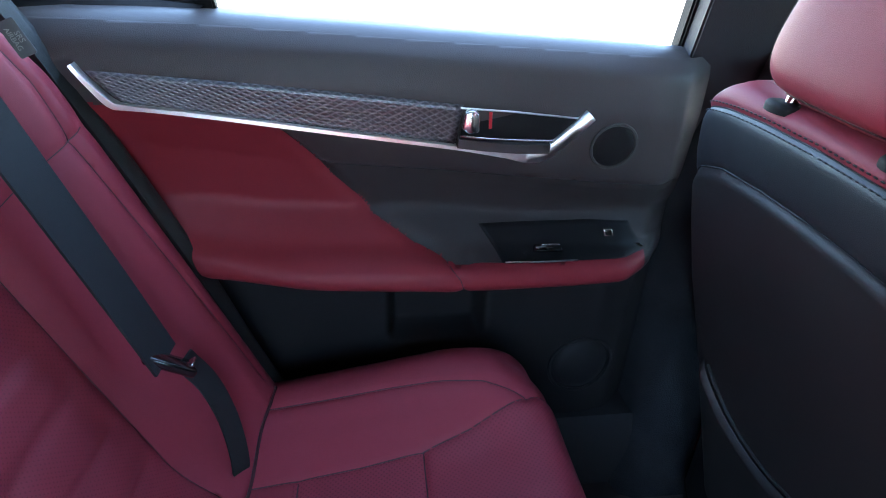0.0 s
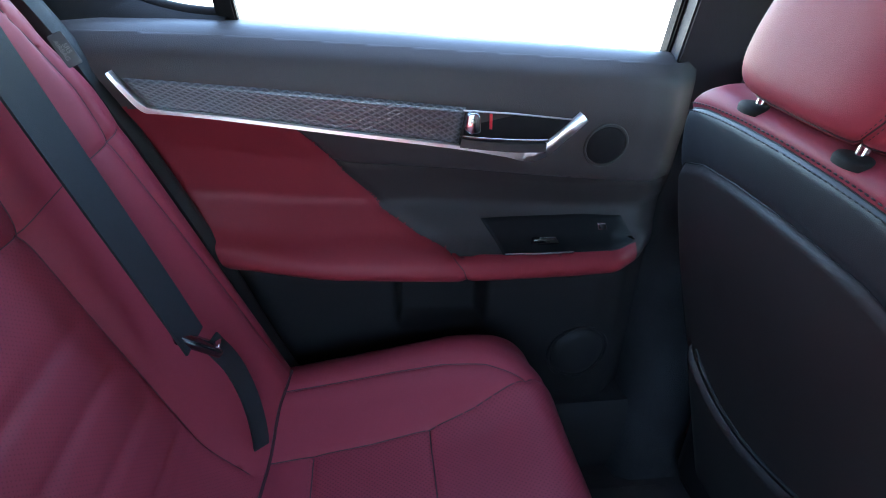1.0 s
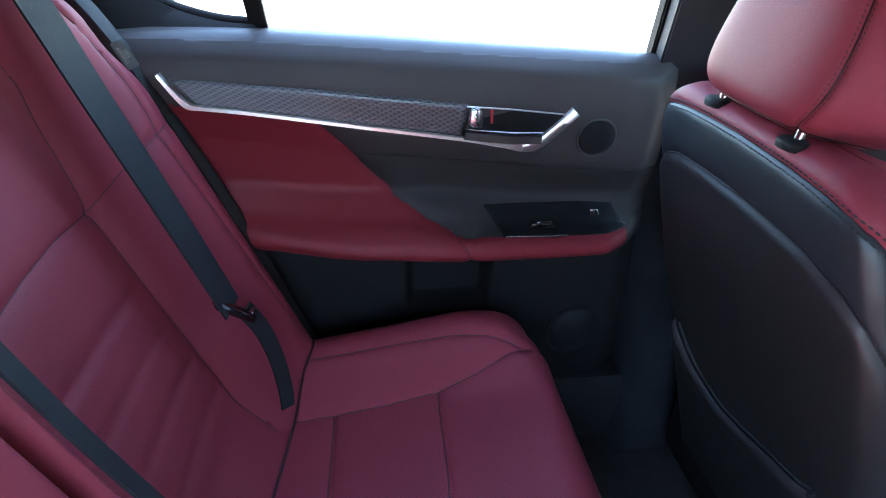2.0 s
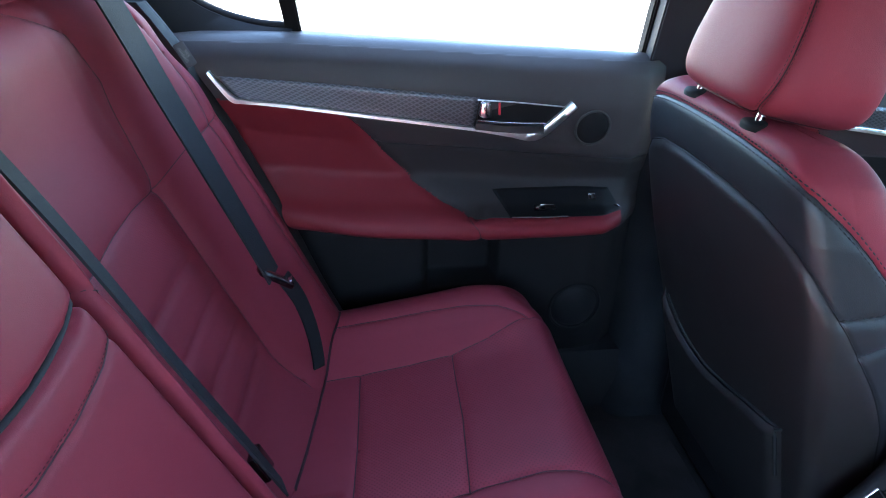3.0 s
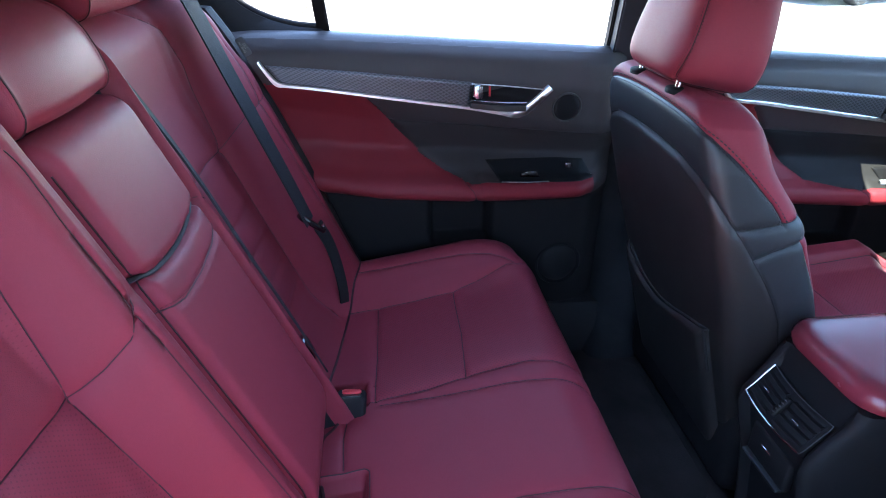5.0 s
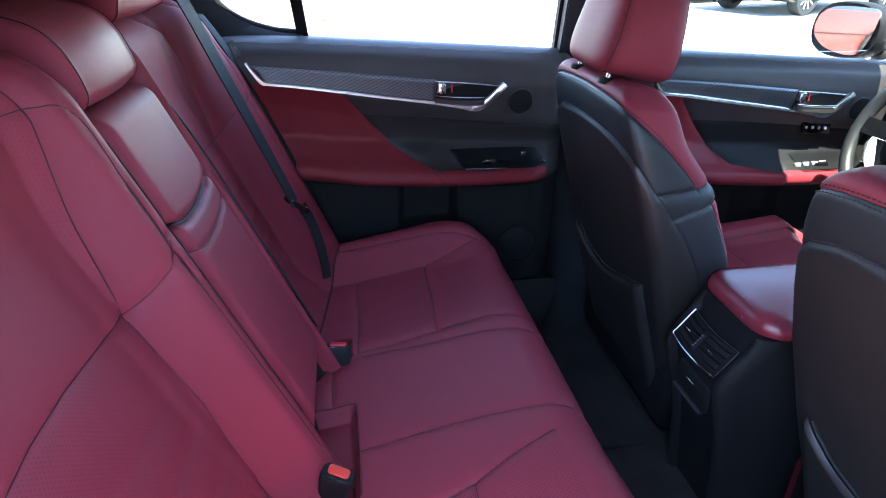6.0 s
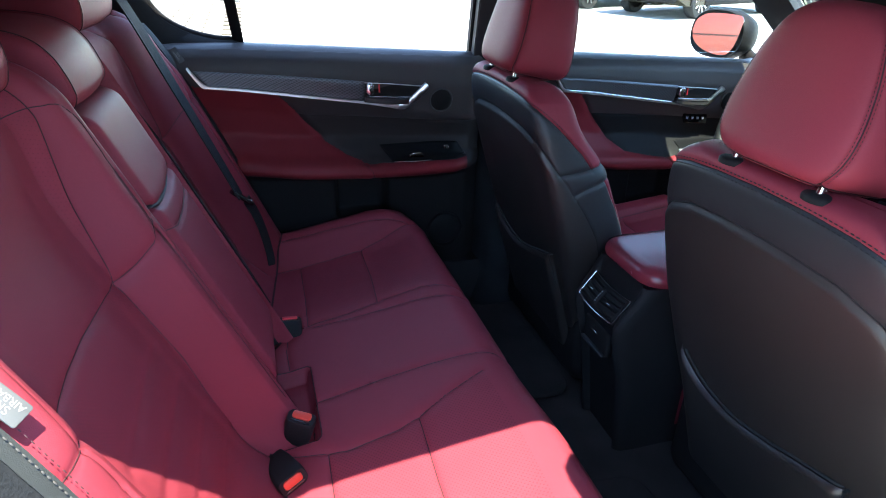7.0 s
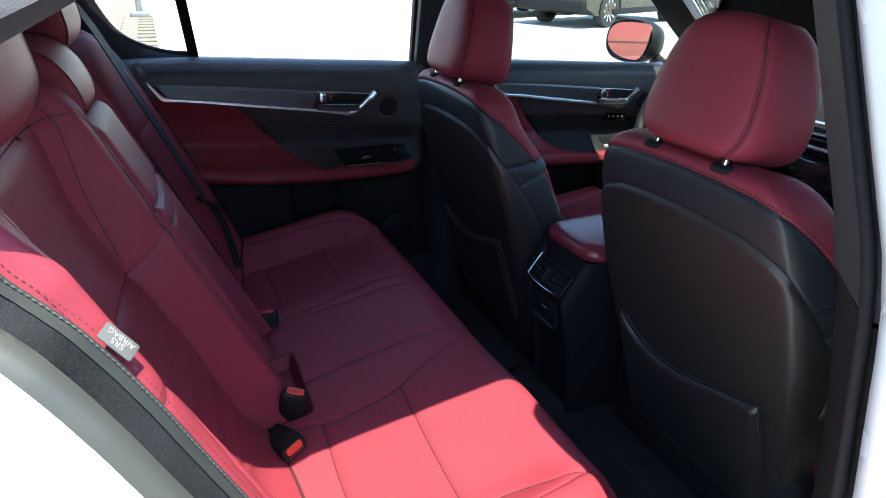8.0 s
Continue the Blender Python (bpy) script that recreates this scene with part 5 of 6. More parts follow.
stitches("edge_stitching", [(x - 0.001, y - 0.004, z + 0.001) for x, y, z in side_pts], (0.75, -0.45, 0.5), thread_grey, doorway, 0.0034, 0.0020, 0.00065, "grey stitching along the edge")
stitches("inner_stitching", [(x + 0.002, y + 0.006, z + 0.001) for x, y, z in side_pts], (0.75, -0.2, 0.6), seam_red, doorway, 0.0034, 0.0024, 0.0005, "dark red stitching beside the edge")
rings = []
for x, zz, yy in ((1.15, 1.25, 0.60), (0.95, 1.325, 0.57), (0.70, 1.36, 0.54), (0.30, 1.370, 0.525), (0.1, 1.372, 0.53), (-0.1, 1.368, 0.53), (-0.22, 1.345, 0.53), (-0.32, 1.305, 0.522), (-0.41, 1.262, 0.530), (-0.48, 1.225, 0.553), (-0.56, 1.18, 0.56), (-0.70, 1.12, 0.58)):
    rings.append([(x, -yy, zz), (x, -yy + 0.05, zz + 0.004), (x, -yy + 0.14, min(zz + 0.05, 1.385)), (x, -0.30, 1.40), (x, -0.30, 1.43), (x, -yy - 0.04 - 0.08 * float(smooth01((x - 0.24) / 0.05)), zz + 0.06), (x, -yy - 0.03 - 0.08 * float(smooth01((x - 0.24) / 0.05)), zz + 0.01)])
tagged(part("roof_rail_1", loft_bm(rings), headliner, None), "pale grey roof lining above the open doorway", "roof lining", kind="structure")
rings = []
for x, zz in ((1.2, 1.24), (0.9, 1.33), (0.5, 1.362), (0.0, 1.362), (-0.18, 1.340), (-0.35, 1.295), (-0.50, 1.235), (-0.80, 1.13)):
    rings.append([(x, 0.63, zz - 0.02), (x, 0.57, zz - 0.01), (x, 0.48, min(zz + 0.03, 1.385)), (x, 0.48, 1.43), (x, 0.64, zz + 0.05)])
tagged(part("roof_rail_2", loft_bm(rings), headliner, None), "pale grey roof lining above the closed doors", "roof lining", kind="structure")
tagged(part("fender", box_bm((0.9, 0.05, 0.62), (-1.05, -0.84, 0.75), 0.02), white_paint, None), "white rear fender beside the doorway", "fender", kind="structure")
tagged(part("rocker", box_bm((1.7, 0.10, 0.16), (0.45, -0.86, 0.30), 0.03), white_paint, None), "white sill below the open doorway", "sill", kind="structure")
tagged(part("wall_right", box_bm((0.95, 0.06, 0.72), (0.90, -0.76, 0.66), 0.02), black_soft, None), "black inside of the closed front passenger door", "door panel", kind="structure")
tagged(part("wall_left_rear", box_bm((0.50, 0.05, 0.95), (-0.78, 0.72, 0.65), 0.02), black_soft, None), "black side panel behind the rear door", "side panel", kind="structure")

rings = []
for z in np.linspace(0.95, 1.37, 10):
    yo = float(pillar_y(z)[1])
    rings.append([(0.395, yo + 0.055, z), (0.47, yo + 0.055, z), (0.48, yo - 0.02, z), (0.395, yo - 0.03, z)])
tagged(part("frame_right", loft_bm(rings), black_soft, None), "black window frame of the closed front passenger door", "window frame", kind="structure")

rings = []
for x, z, y in ((0.44, 1.345, 0.56), (0.70, 1.325, 0.575), (0.92, 1.27, 0.60), (1.15, 1.17, 0.65), (1.38, 1.03, 0.74)):
    rings.append([(x, -y + 0.01, z), (x, -y - 0.12, z - 0.02), (x, -y - 0.11, z + 0.06), (x, -y + 0.02, z + 0.06)])
tagged(part("frame_top_right", loft_bm(rings), black_soft, None), "upper frame of the closed front passenger door", "window frame", kind="structure")

# black vinyl wing of the backrest on the closed side
wing = []
for x, z in spline([(-0.490, 1.102), (-0.469, 1.071), (-0.444, 1.028), (-0.417, 0.970), (-0.371, 0.871), (-0.315, 0.74), (-0.27, 0.62), (-0.235, 0.54)], 4):
    wing.append([(x - 0.012, 0.624, z), (x - 0.004, 0.637, z), (x - 0.006, 0.650, z), (x - 0.020, 0.660, z), (x - 0.06, 0.664, z), (x - 0.06, 0.62, z)])
part("backrest_wing", loft_bm(wing), side_vinyl, bench, "black vinyl wing beside the red bolster")

# the open rear door, swung out ahead of the doorway
open_door = thing("door_3", "open white rear door swung out beside the doorway", "car door", kind="structure")
swing = pose(0.21, -0.86, 0, 0, 0, 72)
body = box_bm((0.98, 0.11, 0.70), (-0.49, 0, 0.70), 0.03, 3)
bmesh.ops.transform(body, matrix=swing, verts=body.verts)
part("door_shell", body, white_paint, open_door)
lining = box_bm((0.90, 0.03, 0.62), (-0.48, 0.065, 0.71), 0.012, 2)
bmesh.ops.transform(lining, matrix=swing, verts=lining.verts)
part("lining", lining, black_soft, open_door, "black inner lining")
tube("window_frame", [swing @ Vector(q) for q in ((-0.02, 0, 1.04), (-0.04, 0, 1.30), (-0.12, 0, 1.38), (-0.45, 0, 1.37), (-0.72, 0, 1.28), (-0.92, 0, 1.06))], 0.022, black_soft, open_door, "black window frame", up=(0, 1, 0))

# C pillar closing the body behind the open doorway
right_c = thing("pillar_6", "dark rear pillar lining behind the open doorway", "pillar", kind="structure")
rings = []
for x, z in [q for q in EDGE if q[1] > 1.10 and q[0] < -0.18]:
    y = float(edge_y(z))
    rings.append([(x - 0.014, y + 0.02, z), (x - 0.010, y - 0.012, z), (x - 0.03, y - 0.035, z), (-1.05, y - 0.06, z - 0.03), (-1.05, y + 0.06, z - 0.03), (x - 0.08, y + 0.05, z)])
part("pillar_trim", loft_bm(rings), pillar_trim, right_c)

# A pillar and windscreen surround, left
rings = []
for x, y, z in ((1.52, 0.785, 0.905), (1.37, 0.742, 1.012), (1.19, 0.700, 1.136), (0.97, 0.640, 1.285), (0.75, 0.60, 1.385)):
    rings.append([(x, y, z), (x + 0.02, y - 0.045, z), (x + 0.06, y - 0.075, z + 0.008), (x + 0.10, y - 0.05, z + 0.03), (x + 0.04, y + 0.03, z + 0.02)])
tagged(part("pillar_4", loft_bm(rings), pillar_trim, None), "grey windscreen pillar trim", "pillar", kind="structure")
tagged(part("pillar_5", loft_bm([[(a, -b, c) for a, b, c in ring] for ring in rings]), pillar_trim, None), "grey windscreen pillar trim", "pillar", kind="structure")

# rear window
rings = [[(-0.77, y, 1.222), (-0.75, y, 1.226), (-1.10, y * 1.06, 1.095), (-1.12, y * 1.06, 1.09)] for y in (-0.50, 0.50)]
rear_pane = part("window_rear", loft_bm(rings), tint_m, None, smooth=False)
tagged(rear_pane, "tinted rear window behind the bench", "car window", kind="structure")

front_pane = part("window_front", loft_bm([[(0.97, y, 1.385), (0.985, y, 1.388), (1.56, y * 1.25, 0.955), (1.54, y * 1.25, 0.955)] for y in (-0.56, 0.56)]), screen_m, None, smooth=False)
tagged(front_pane, "raked windscreen", "car window", kind="structure")
for name, y, x0, x1, x2, text in (("window_2", 0.742, 0.50, 1.44, 0.88, "driver's door window"), ("window_3", -0.742, 0.48, 1.34, 0.86, "front passenger window")):
    s_ = 1 if y > 0 else -1
    bm = loft_bm([[(x0, y + o, 0.99), (x1, y + o, 0.99), (x2, y - s_ * 0.115 + o, 1.355), (x0, y - s_ * 0.115 + o, 1.365)] for o in (0.0, 0.004)])
    tagged(part(name, bm, screen_m, None, smooth=False), text, "car window", kind="structure")
# unseen wall, added to cut low sky and ground light from the right
tagged(part("wall_light_block", box_bm((12.0, 0.2, 1.6), (0.3, -4.0, 0.8), 0.02), concrete, None), "unseen plain low wall added to hold back light from the right", "wall", kind="structure")

# ---- belts and buckles ----
def strap(name, points, width, material, parent, label="", thick=0.0014, across=None):
    pts = spline(points, 8)
    rings = []
    for i, p in enumerate(pts):
        t = Vector(pts[min(i + 1, len(pts) - 1)] - pts[max(i - 1, 0)]).normalized()
        w = Vector(across[0]).lerp(Vector(across[1]), i / (len(pts) - 1)) if across else Vector((0, 1, 0))
        w = (w - t * w.dot(t)).normalized()
        n = t.cross(w)
        c = Vector(p)
        rings.append([c - w * width / 2 - n * thick, c + w * width / 2 - n * thick, c + w * width / 2 + n * thick, c - w * width / 2 + n * thick])
    return part(name, loft_bm(rings), material, parent, label)


belt = thing("seat_belt", "dark grey seat belt hanging over the red backrest", "seat belt", "rear seat belts")
strap("webbing", [(-0.56, 0.520, 1.235), (-0.505, 0.503, 1.150), (-0.440, 0.487, 1.000), (-0.372, 0.473, 0.840), (-0.332, 0.465, 0.742)], 0.056, webbing, belt, across=((0.2, 0.95, -0.1), (0.02, 0.90, 0.08)))
strap("lower_webbing", [(-0.320, 0.482, 0.728), (-0.302, 0.494, 0.680), (-0.288, 0.496, 0.620), (-0.280, 0.484, 0.560), (-0.285, 0.475, 0.53)], 0.026, webbing, belt, "webbing below the tongue", across=((0.3, 0.6, 0.6), (0.5, 0.6, -0.3)))
part("tongue", box_bm((0.060, 0.024, 0.011), (-0.329, 0.463, 0.740), 0.004, turn=Matrix.Rotation(radians(26), 4, "Z") @ Matrix.Rotation(radians(41), 4, "Y")), gloss_black, belt, "black plastic belt tongue")
part("tongue_plate", box_bm((0.012, 0.016, 0.004), (-0.312, 0.474, 0.728), 0.0015, turn=Matrix.Rotation(radians(-24), 4, "Y")), steel, belt, "steel belt tongue plate")
part("guide", box_bm((0.05, 0.075, 0.018), (-0.545, 0.520, 1.222), 0.006, turn=Matrix.Rotation(radians(30), 4, "Y")), black_hard, belt, "black belt guide")
belt2 = thing("seat_belt", "dark grey middle seat belt running down beside the armrest", "seat belt", "rear seat belts")
strap("webbing", [(-0.560, 0.172, 1.158), (-0.512, 0.162, 1.100), (-0.462, 0.154, 1.020), (-0.424, 0.151, 0.945), (-0.379, 0.152, 0.840), (-0.329, 0.160, 0.720), (-0.296, 0.170, 0.630)], 0.030, webbing, belt2, across=((-0.2, 0.95, -0.1), (-0.35, 0.9, -0.1)))
part("tongue", box_bm((0.014, 0.030, 0.040), (-0.322, 0.185, 0.655), 0.004, turn=Matrix.Rotation(radians(-22), 4, "Y")), gloss_black, belt2, "black plastic belt tongue")


def buckle(place, aim, wide, label, button=orange_plastic, length=0.075, deep=0.0145):
    """A buckle: black housing with a coloured press button in its top, on a short stalk."""
    ob = thing("belt_buckle", label, "belt buckle", "rear belt buckles")
    up = Vector(aim).normalized()
    side = (Vector(wide) - up * up.dot(Vector(wide))).normalized()
    back = up.cross(side)
    m = Matrix(((side.x, back.x, up.x, place[0]), (side.y, back.y, up.y, place[1]), (side.z, back.z, up.z, place[2]), (0, 0, 0, 1)))
    body = loft_bm([[(x * k, y * k, z) for x, y in rounded_rect(0.046, 0.028, 0.008)] for z, k in ((-length, 0.80), (-length * 0.7, 0.92), (-0.012, 1.0), (-0.003, 0.98), (0.0, 0.90))])
    bmesh.ops.transform(body, matrix=m, verts=body.verts)
    housing = part("housing", body, black_hard, ob, "black plastic housing")
    b = prism_bm(rounded_rect(0.030, deep, 0.005), 0.004, m @ pose(0, 0.003, -0.001), 0.0012)
    part("release_button", b, button, housing, "orange press button")
    s = prism_bm(rounded_rect(0.030, 0.003, 0.001), 0.0015, m @ pose(0, -0.0085, -0.0005), 0.0003)
    part("slot", s, gloss_black, housing)
    stalk = sweep_bm([m @ Vector((0, 0, -length + 0.01)), m @ Vector((0, 0, -length - 0.05))], [(-0.012, -0.004), (0.012, -0.004), (0.012, 0.004), (-0.012, 0.004)], (0, 1, 0))
    part("stalk", stalk, black_hard, ob)
    return ob


buckle((-0.259, -0.165, 0.605), (0.20, -0.21, 1.0), (0.94, -0.35, -0.23), "black belt buckle with an orange button in the seat pocket", length=0.055)
buckle((-0.281, -0.255, 0.566), (0.33, -0.90, 0.22), (0.915, 0.09, 0.32), "black belt buckle with an orange button lying on the seat")
buckle((-0.256, 0.149, 0.592), (0.05, 0.20, 0.97), (1.0, -0.06, -0.15), "black belt buckle with a red button beside the armrest", red_plastic, deep=0.012)

# ---- tags on the seat edges ----
def tag(centre, across, facing, size, label, cloth, ink):
    ob = thing("airbag_tag", label, "fabric tag", "airbag tags")
    w, h = size
    n = Vector(facing).normalized()
    u = n.cross(Vector(across)).normalized()
    a = u.cross(n)
    m = Matrix(((a.x, u.x, n.x, centre[0]), (a.y, u.y, n.y, centre[1]), (a.z, u.z, n.z, centre[2]), (0, 0, 0, 1)))
    part("cloth", prism_bm(rounded_rect(w, h, 0.002), 0.0016, m, 0.0004), cloth, ob)
    for word, y, s in (("SRS", 0.16, 0.30), ("AIRBAG", -0.20, 0.27)):
        font = bpy.data.curves.new("lettering", "FONT")
        font.body, font.align_x, font.align_y, font.size = word, "CENTER", "CENTER", h * s * 1.5
        font.extrude = 0.0002
        t = new("lettering", font)
        me = bpy.data.meshes.new_from_object(t)
        bpy.data.objects.remove(t)
        me.materials.append(ink)
        me.transform(m @ pose(0, y * h, 0.0018))
        put("lettering", me, ob, "printed letters " + word)
    return ob


tag((-0.428, 0.553, 1.045), (0.45, -0.1, -0.88), (0.35, -0.8, 0.35), (0.034, 0.015), "small grey woven airbag tag on the backrest edge", tag_grey, tag_white)
tag((-0.447, -0.573, 1.006), (-0.50, 0.12, 0.86), (0.66, -0.40, 0.58), (0.032, 0.018), "small grey woven airbag tag sewn into the backrest edge", tag_grey, tag_white)

# ---- dashboard and steering wheel ----
dash = thing("dashboard", "black dashboard with bright trim lines and air vents", "dashboard")
rings = []
for y in np.linspace(-0.74, 0.74, 25):
    back_ = 0.16 * float(smooth01((abs(y) - 0.50) / 0.16))
    rings.append([(1.18 + back_, y, 0.60), (1.14 + back_, y, 0.78), (1.12 + back_, y, 0.90), (1.17 + back_, y, 0.945), (1.28 + back_, y, 0.965), (1.58, y, 0.94), (1.58, y, 0.60)])
part("dash_body", loft_bm(rings), black_soft, dash)
part("dash_strip", box_bm((0.012, 1.10, 0.010), (1.118, -0.08, 0.865), 0.003), chrome, dash, "thin bright trim strip")
for k in range(4):
    part("vent_slat", box_bm((0.02, 0.17, 0.006), (1.118, -0.045, 0.888 + 0.013 * k), 0.002), alloy if k % 2 else gloss_black, dash, "slat of the centre air vent")
part("clock", loft_bm([[(1.118 - d, -0.150 + r * math.cos(a), 0.915 + r * math.sin(a)) for a in np.linspace(0, 2 * math.pi, 28, endpoint=False)] for r, d in ((0.032, 0.0), (0.032, 0.012), (0.026, 0.014))]), chrome, dash, "round clock with a bright rim")
stack = part("centre_panel", box_bm((0.06, 0.26, 0.20), (1.14, -0.03, 0.74), 0.012), gloss_black, dash, "gloss black centre stack")
for i in range(3):
    for j in range(6):
        part("button", box_bm((0.006, 0.020, 0.010), (1.110, -0.125 + 0.036 * j, 0.80 - 0.026 * i), 0.002), black_hard, stack, "small black button")
wheel = thing("steering_wheel", "black leather steering wheel", "steering wheel")
wm = Matrix.Translation((1.048, 0.363, 0.850)) @ Matrix.Rotation(radians(-68), 4, "Y")
rim_pts = [wm @ Vector((0.178 * math.cos(a), 0.178 * math.sin(a), 0)) for a in np.linspace(0, 2 * math.pi, 48, endpoint=False)]
tube("rim", rim_pts, 0.016, black_leather, wheel, "black leather rim", n=12, closed=True, up=(1, 0, 0.4))
hub = loft_bm([[(r * 1.0 * x, r * y, z) for x, y in rounded_rect(0.17, 0.19, 0.06)] for z, r in ((-0.06, 0.8), (-0.02, 1.0), (0.0, 0.9), (0.012, 0.6))])
bmesh.ops.transform(hub, matrix=wm, verts=hub.verts)
part("hub", hub, black_soft, wheel, "black centre boss")
for a in (0, 180, 270):
    d = Vector((math.cos(radians(a + 90)), math.sin(radians(a + 90)), 0)) if a != 270 else Vector((-1, 0, 0))
    part("spoke", sweep_bm([wm @ (d * 0.06), wm @ (d * 0.178)], [(-0.02, -0.006), (0.02, -0.006), (0.02, 0.006), (-0.02, 0.006)], wm.to_3x3() @ Vector((0, 0, 1))), gloss_black, wheel)
column = sweep_bm([wm @ Vector((0, 0, -0.05)), wm @ Vector((0, 0, -0.22))], round_section(0.05, 14), (0, 1, 0))
part("column", column, black_soft, wheel, "steering column cover")

# ---- outside mirror ----
mirror = thing("wing_mirror", "wing mirror in a dark housing with white cap reflecting something red", "wing mirror")
mn = Vector((-0.979, -0.200, 0.044)).normalized()
mx = Vector((0, 0, 1)).cross(mn).normalized()
my = mn.cross(mx)
mm = Matrix(((mx.x, my.x, mn.x, 1.30), (mx.y, my.y, mn.y, 0.955), (mx.z, my.z, mn.z, 1.016), (0, 0, 0, 1)))
shape_m = [(0.108 * a, 0.072 * b) for a, b in spline([(-1.0, 0.05), (-0.9, 0.55), (-0.55, 0.9), (0.0, 1.0), (0.75, 1.0), (0.98, 0.85), (0.97, 0.42), (0.90, -0.18), (0.74, -0.72), (0.42, -1.0), (-0.40, -0.86), (-0.88, -0.42), (-1.0, 0.05)], 4)[:-1]]
oval = [(0.113 * math.copysign(abs(math.cos(a)) ** 0.8, math.cos(a)), 0.080 * math.copysign(abs(math.sin(a)) ** 0.8, math.sin(a))) for a in np.linspace(0, 2 * math.pi, 44, endpoint=False)]
house = loft_bm([[(x * k, y * k, z) for x, y in oval] for z, k in ((0.010, 0.88), (0.018, 0.96), (0.014, 1.0), (-0.02, 1.03), (-0.07, 0.88), (-0.10, 0.5))])
bmesh.ops.transform(house, matrix=mm, verts=house.verts)
part("housing", house, black_hard, mirror, "dark mirror housing")
part("glass", prism_bm([(x * 0.93, y * 0.93) for x, y in shape_m], 0.002, mm @ pose(0, 0, 0.019)), mirror_glass, mirror, "mirror glass")
part("foot", sweep_bm([(1.37, 0.76, 0.930), (1.375, 0.84, 0.932), (1.375, 0.90, 0.955)], round_section(0.020, 10, 1.3)), black_hard, mirror, "dark mirror foot")

# ---- ground outside, parked cars, paving, post ----
bm = bmesh.new()
bmesh.ops.create_circle(bm, cap_ends=True, radius=900, segments=64)
tagged(part("ground", bm, concrete, None, smooth=False), "sunlit pale concrete parking lot", "ground", kind="structure")


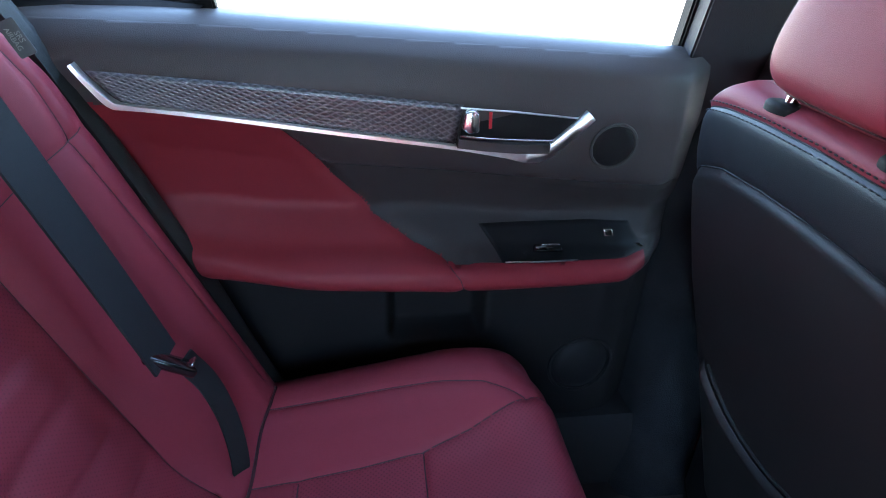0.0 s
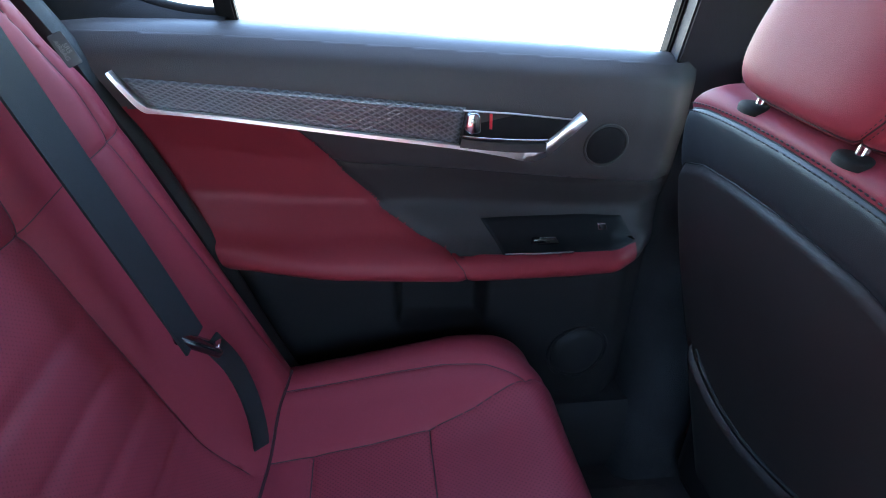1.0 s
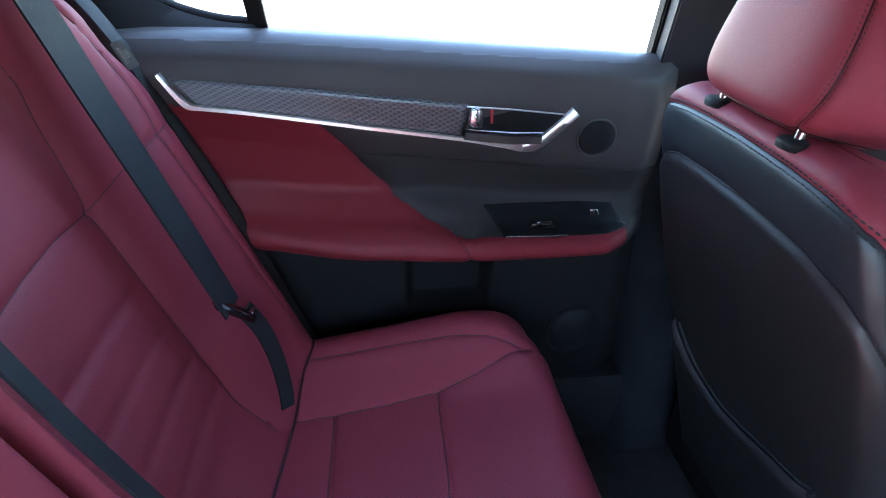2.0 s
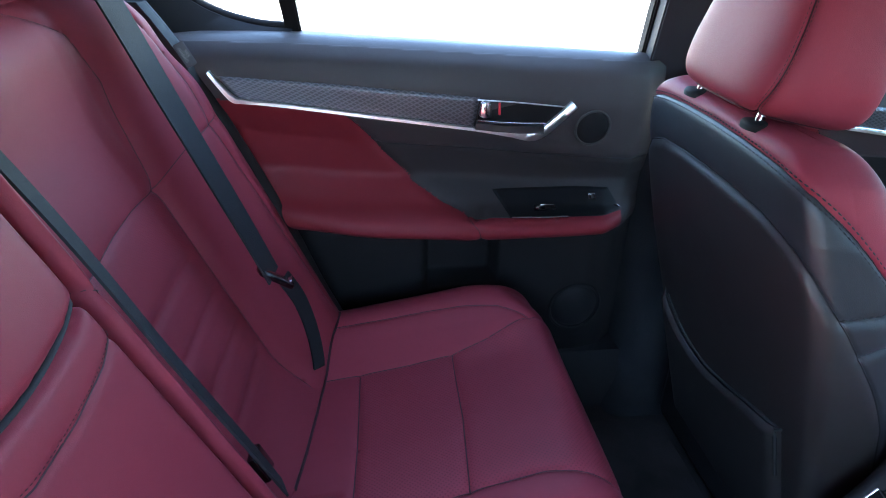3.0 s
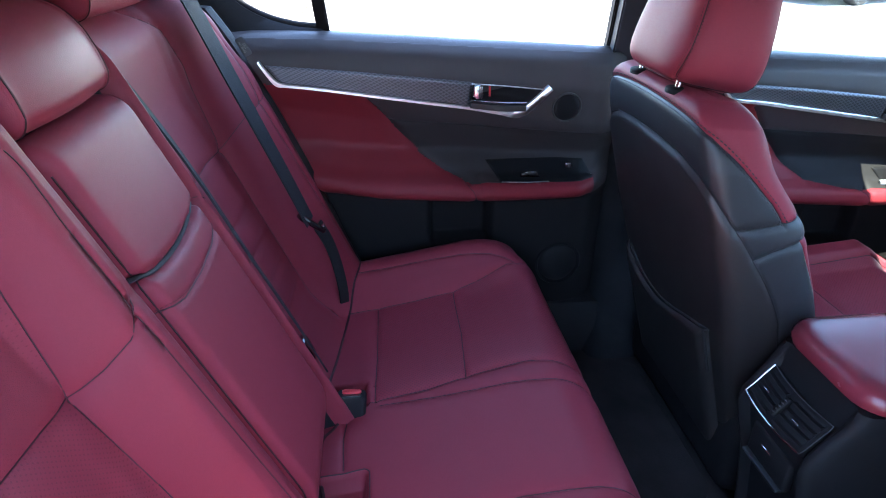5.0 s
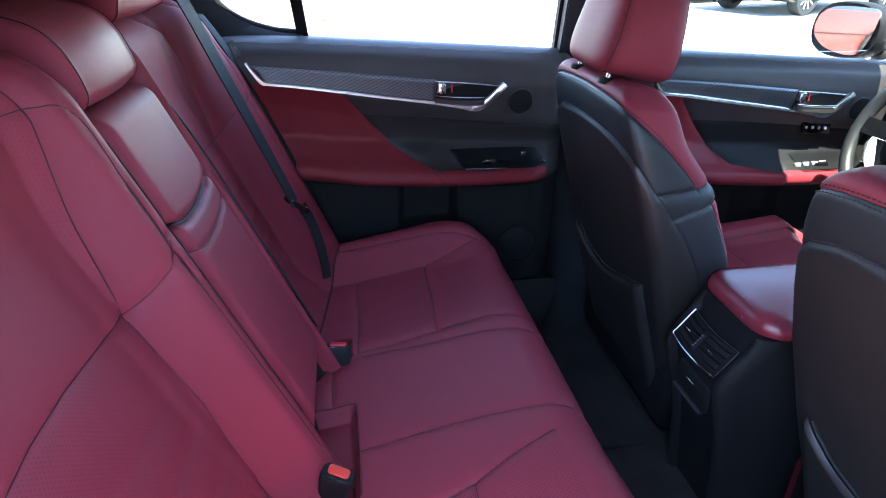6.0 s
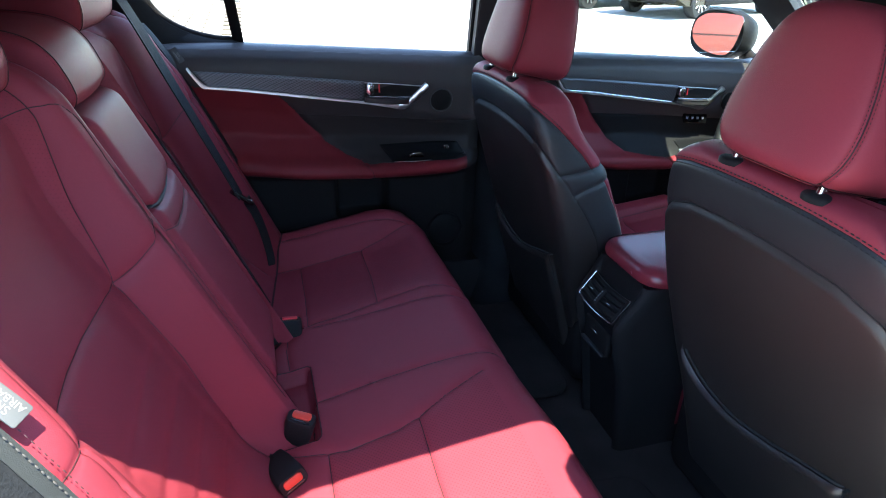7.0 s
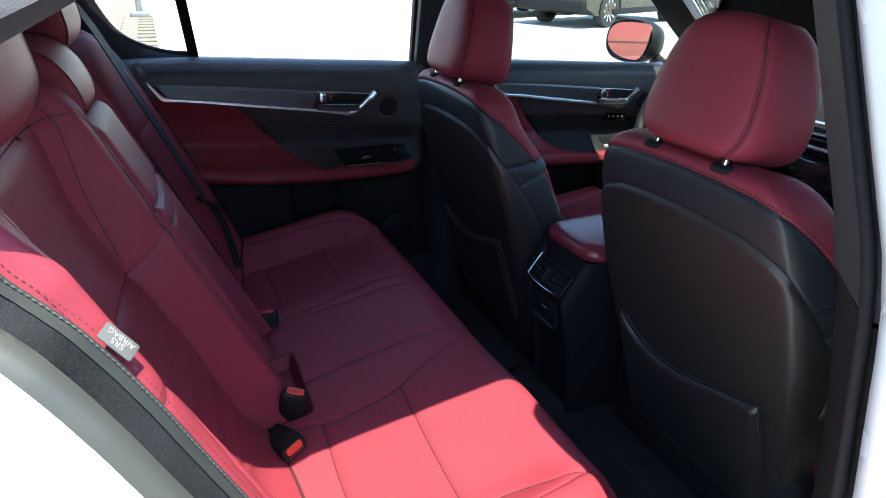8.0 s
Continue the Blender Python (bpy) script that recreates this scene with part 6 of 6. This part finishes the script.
def parked_car(m, paint, label, tall=1.0, strip=None):
    """A parked estate: body with arches, glasshouse, bumpers and four wheels. Built along x, front to +x, standing at the origin."""
    car = thing("parked_car", label, "car", "parked cars")
    car.matrix_world = m
    prof = [(-2.30, 0.42), (-2.33, 0.70), (-2.28, 0.98), (-2.15, 1.05), (1.05, 1.02), (1.75, 0.93), (2.18, 0.80), (2.28, 0.58), (2.22, 0.36), (1.80, 0.26), (-1.9, 0.26)]
    rings = []
    for y, k in ((-0.93, 0.965), (-0.91, 0.99), (-0.80, 1.0), (0.80, 1.0), (0.91, 0.99), (0.93, 0.965)):
        rings.append([(x * k, y, 0.62 + (z - 0.62) * (0.93 if abs(y) > 0.92 else 1) * tall) for x, z in prof])
    part("body", loft_bm(rings), paint, car)
    roofp = [(-2.15, 1.03), (-1.95, 1.50), (-1.6, 1.66), (0.1, 1.66), (0.45, 1.55), (1.15, 1.02)]
    rings = [[(x, y * (0.86 if z > 1.2 else 1), 1.03 + (z - 1.03) * tall) for x, z in roofp] for y in (-0.86, -0.80, 0.80, 0.86)]
    part("glasshouse", loft_bm(rings), dark_glass, car, "dark tinted windows")
    part("roof", box_bm((1.9, 1.30, 0.05), (-0.75, 0, 1.03 + 0.64 * tall), 0.02), paint, car)
    part("rear_bumper", box_bm((0.16, 1.78, 0.26), (-2.30, 0, 0.46), 0.05), black_hard, car, "dark plastic bumper")
    part("front_bumper", box_bm((0.16, 1.78, 0.26), (2.22, 0, 0.44), 0.05), black_hard, car, "dark plastic bumper")
    for s in (-1, 1):
        part("sill", box_bm((2.5, 0.04, 0.12), (-0.05, s * 0.93, 0.33), 0.015), black_hard, car)
        part("tail_light", box_bm((0.06, 0.26, 0.16), (-2.31, s * 0.74, 0.86), 0.02), red_plastic, car, "red tail light")
        part("crease", box_bm((3.4, 0.012, 0.02), (-0.2, s * 0.932, 0.70), 0.005), strip or paint, car)
        for x in (-1.40, 1.42):
            w = part("tyre", loft_bm([[(x + r * math.cos(a), s * 0.82 + o * s, 0.35 + r * math.sin(a)) for a in np.linspace(0, 2 * math.pi, 32, endpoint=False)] for r, o in ((0.24, -0.11), (0.335, -0.11), (0.35, -0.09), (0.35, 0.09), (0.335, 0.115), (0.25, 0.12), (0.24, 0.10))], caps=False), tyre_rubber, car)
            part("rim", loft_bm([[(x + r * math.cos(a), s * (0.82 + o), 0.35 + r * math.sin(a)) for a in np.linspace(0, 2 * math.pi, 32, endpoint=False)] for r, o in ((0.245, 0.10), (0.235, 0.112), (0.20, 0.075), (0.02, 0.07))]), black_hard, w)
            for k in range(10):
                a = 2 * math.pi * k / 10
                part("spoke", sweep_bm([(x + 0.03 * math.cos(a), s * 0.905, 0.35 + 0.03 * math.sin(a)), (x + 0.235 * math.cos(a), s * 0.925, 0.35 + 0.235 * math.sin(a))], [(-0.016, -0.01), (0.016, -0.01), (0.016, 0.01), (-0.016, 0.01)], (0, 1, 0)), alloy, w)
            part("arch", sweep_bm([(x + 0.40 * math.cos(a), s * 0.925, 0.36 + 0.40 * math.sin(a)) for a in np.linspace(-0.2, math.pi + 0.2, 16)], [(-0.02, -0.03), (0.02, -0.03), (0.02, 0.03), (-0.02, 0.03)], (0, 1, 0)), black_hard, car)
    return car


bronze_paint = surface("dark_bronze_paint", (0.050, 0.041, 0.024), 0.30, 0.05, 300.0, 0.0, coat=0.25)[0]
grey_paint = surface("dark_grey_paint", (0.020, 0.020, 0.022), 0.30, 0.05, 300.0, 0.0, coat=0.25)[0]
scarlet_paint = surface("scarlet_paint", (0.24, 0.026, 0.011), 0.5, 0.04, 300.0, 0.0)[0]
parked_car(pose(9.9, 12.2, 0, 0, 0, 20), bronze_paint, "dark bronze parked car with alloy wheels")
parked_car(pose(8.6, 14.6, 0, 0, 0, 20), grey_paint, "dark grey parked car with alloy wheels")
parked_car(pose(-6.8, 5.95, 0, 0, 0, 0), scarlet_paint, "bright red parked car", strip=black_hard)

post_grey = surface("weathered_grey_steel", (0.12, 0.12, 0.118), 0.6, 0.2, 40.0, 0.2)[0]
post = thing("post", "grey steel post on a square concrete foot", "post")
part("foot", box_bm((0.42, 0.42, 0.14), (-0.62, 15.4, 0.07), 0.04), post_grey, post, "low concrete foot")
part("shaft", loft_bm([[(-0.62 + 0.07 * math.cos(a), 15.4 + 0.07 * math.sin(a), z) for a in np.linspace(0, 2 * math.pi, 20, endpoint=False)] for z in (0.14, 4.5)]), post_grey, post, "grey steel shaft")
pavement = thing("pavement", "tan brick paving beside the parking lot", "pavement", kind="structure")
part("bed", box_bm((9.4, 12.0, 0.012), (-5.45, 14.6, 0.006), 0.0), paver, pavement, "sanded bed between the pavers", False)

# pavers nearest to the car, each one a block of its own
brick_me = bpy.data.meshes.new("brick")
bmx = box_bm((0.58, 0.28, 0.03), (0, 0, 0.02), 0.008, 1)
bmx.to_mesh(brick_me)
bmx.free()
brick_me.materials.append(paver)
for i in range(12):
    for j in range(22):
        b = new("brick", brick_me)
        b.location = (-7.55 + 0.6 * i + (0.3 if j % 2 else 0.0), 9.2 + 0.3 * j, 0.0)
        b.parent = pavement
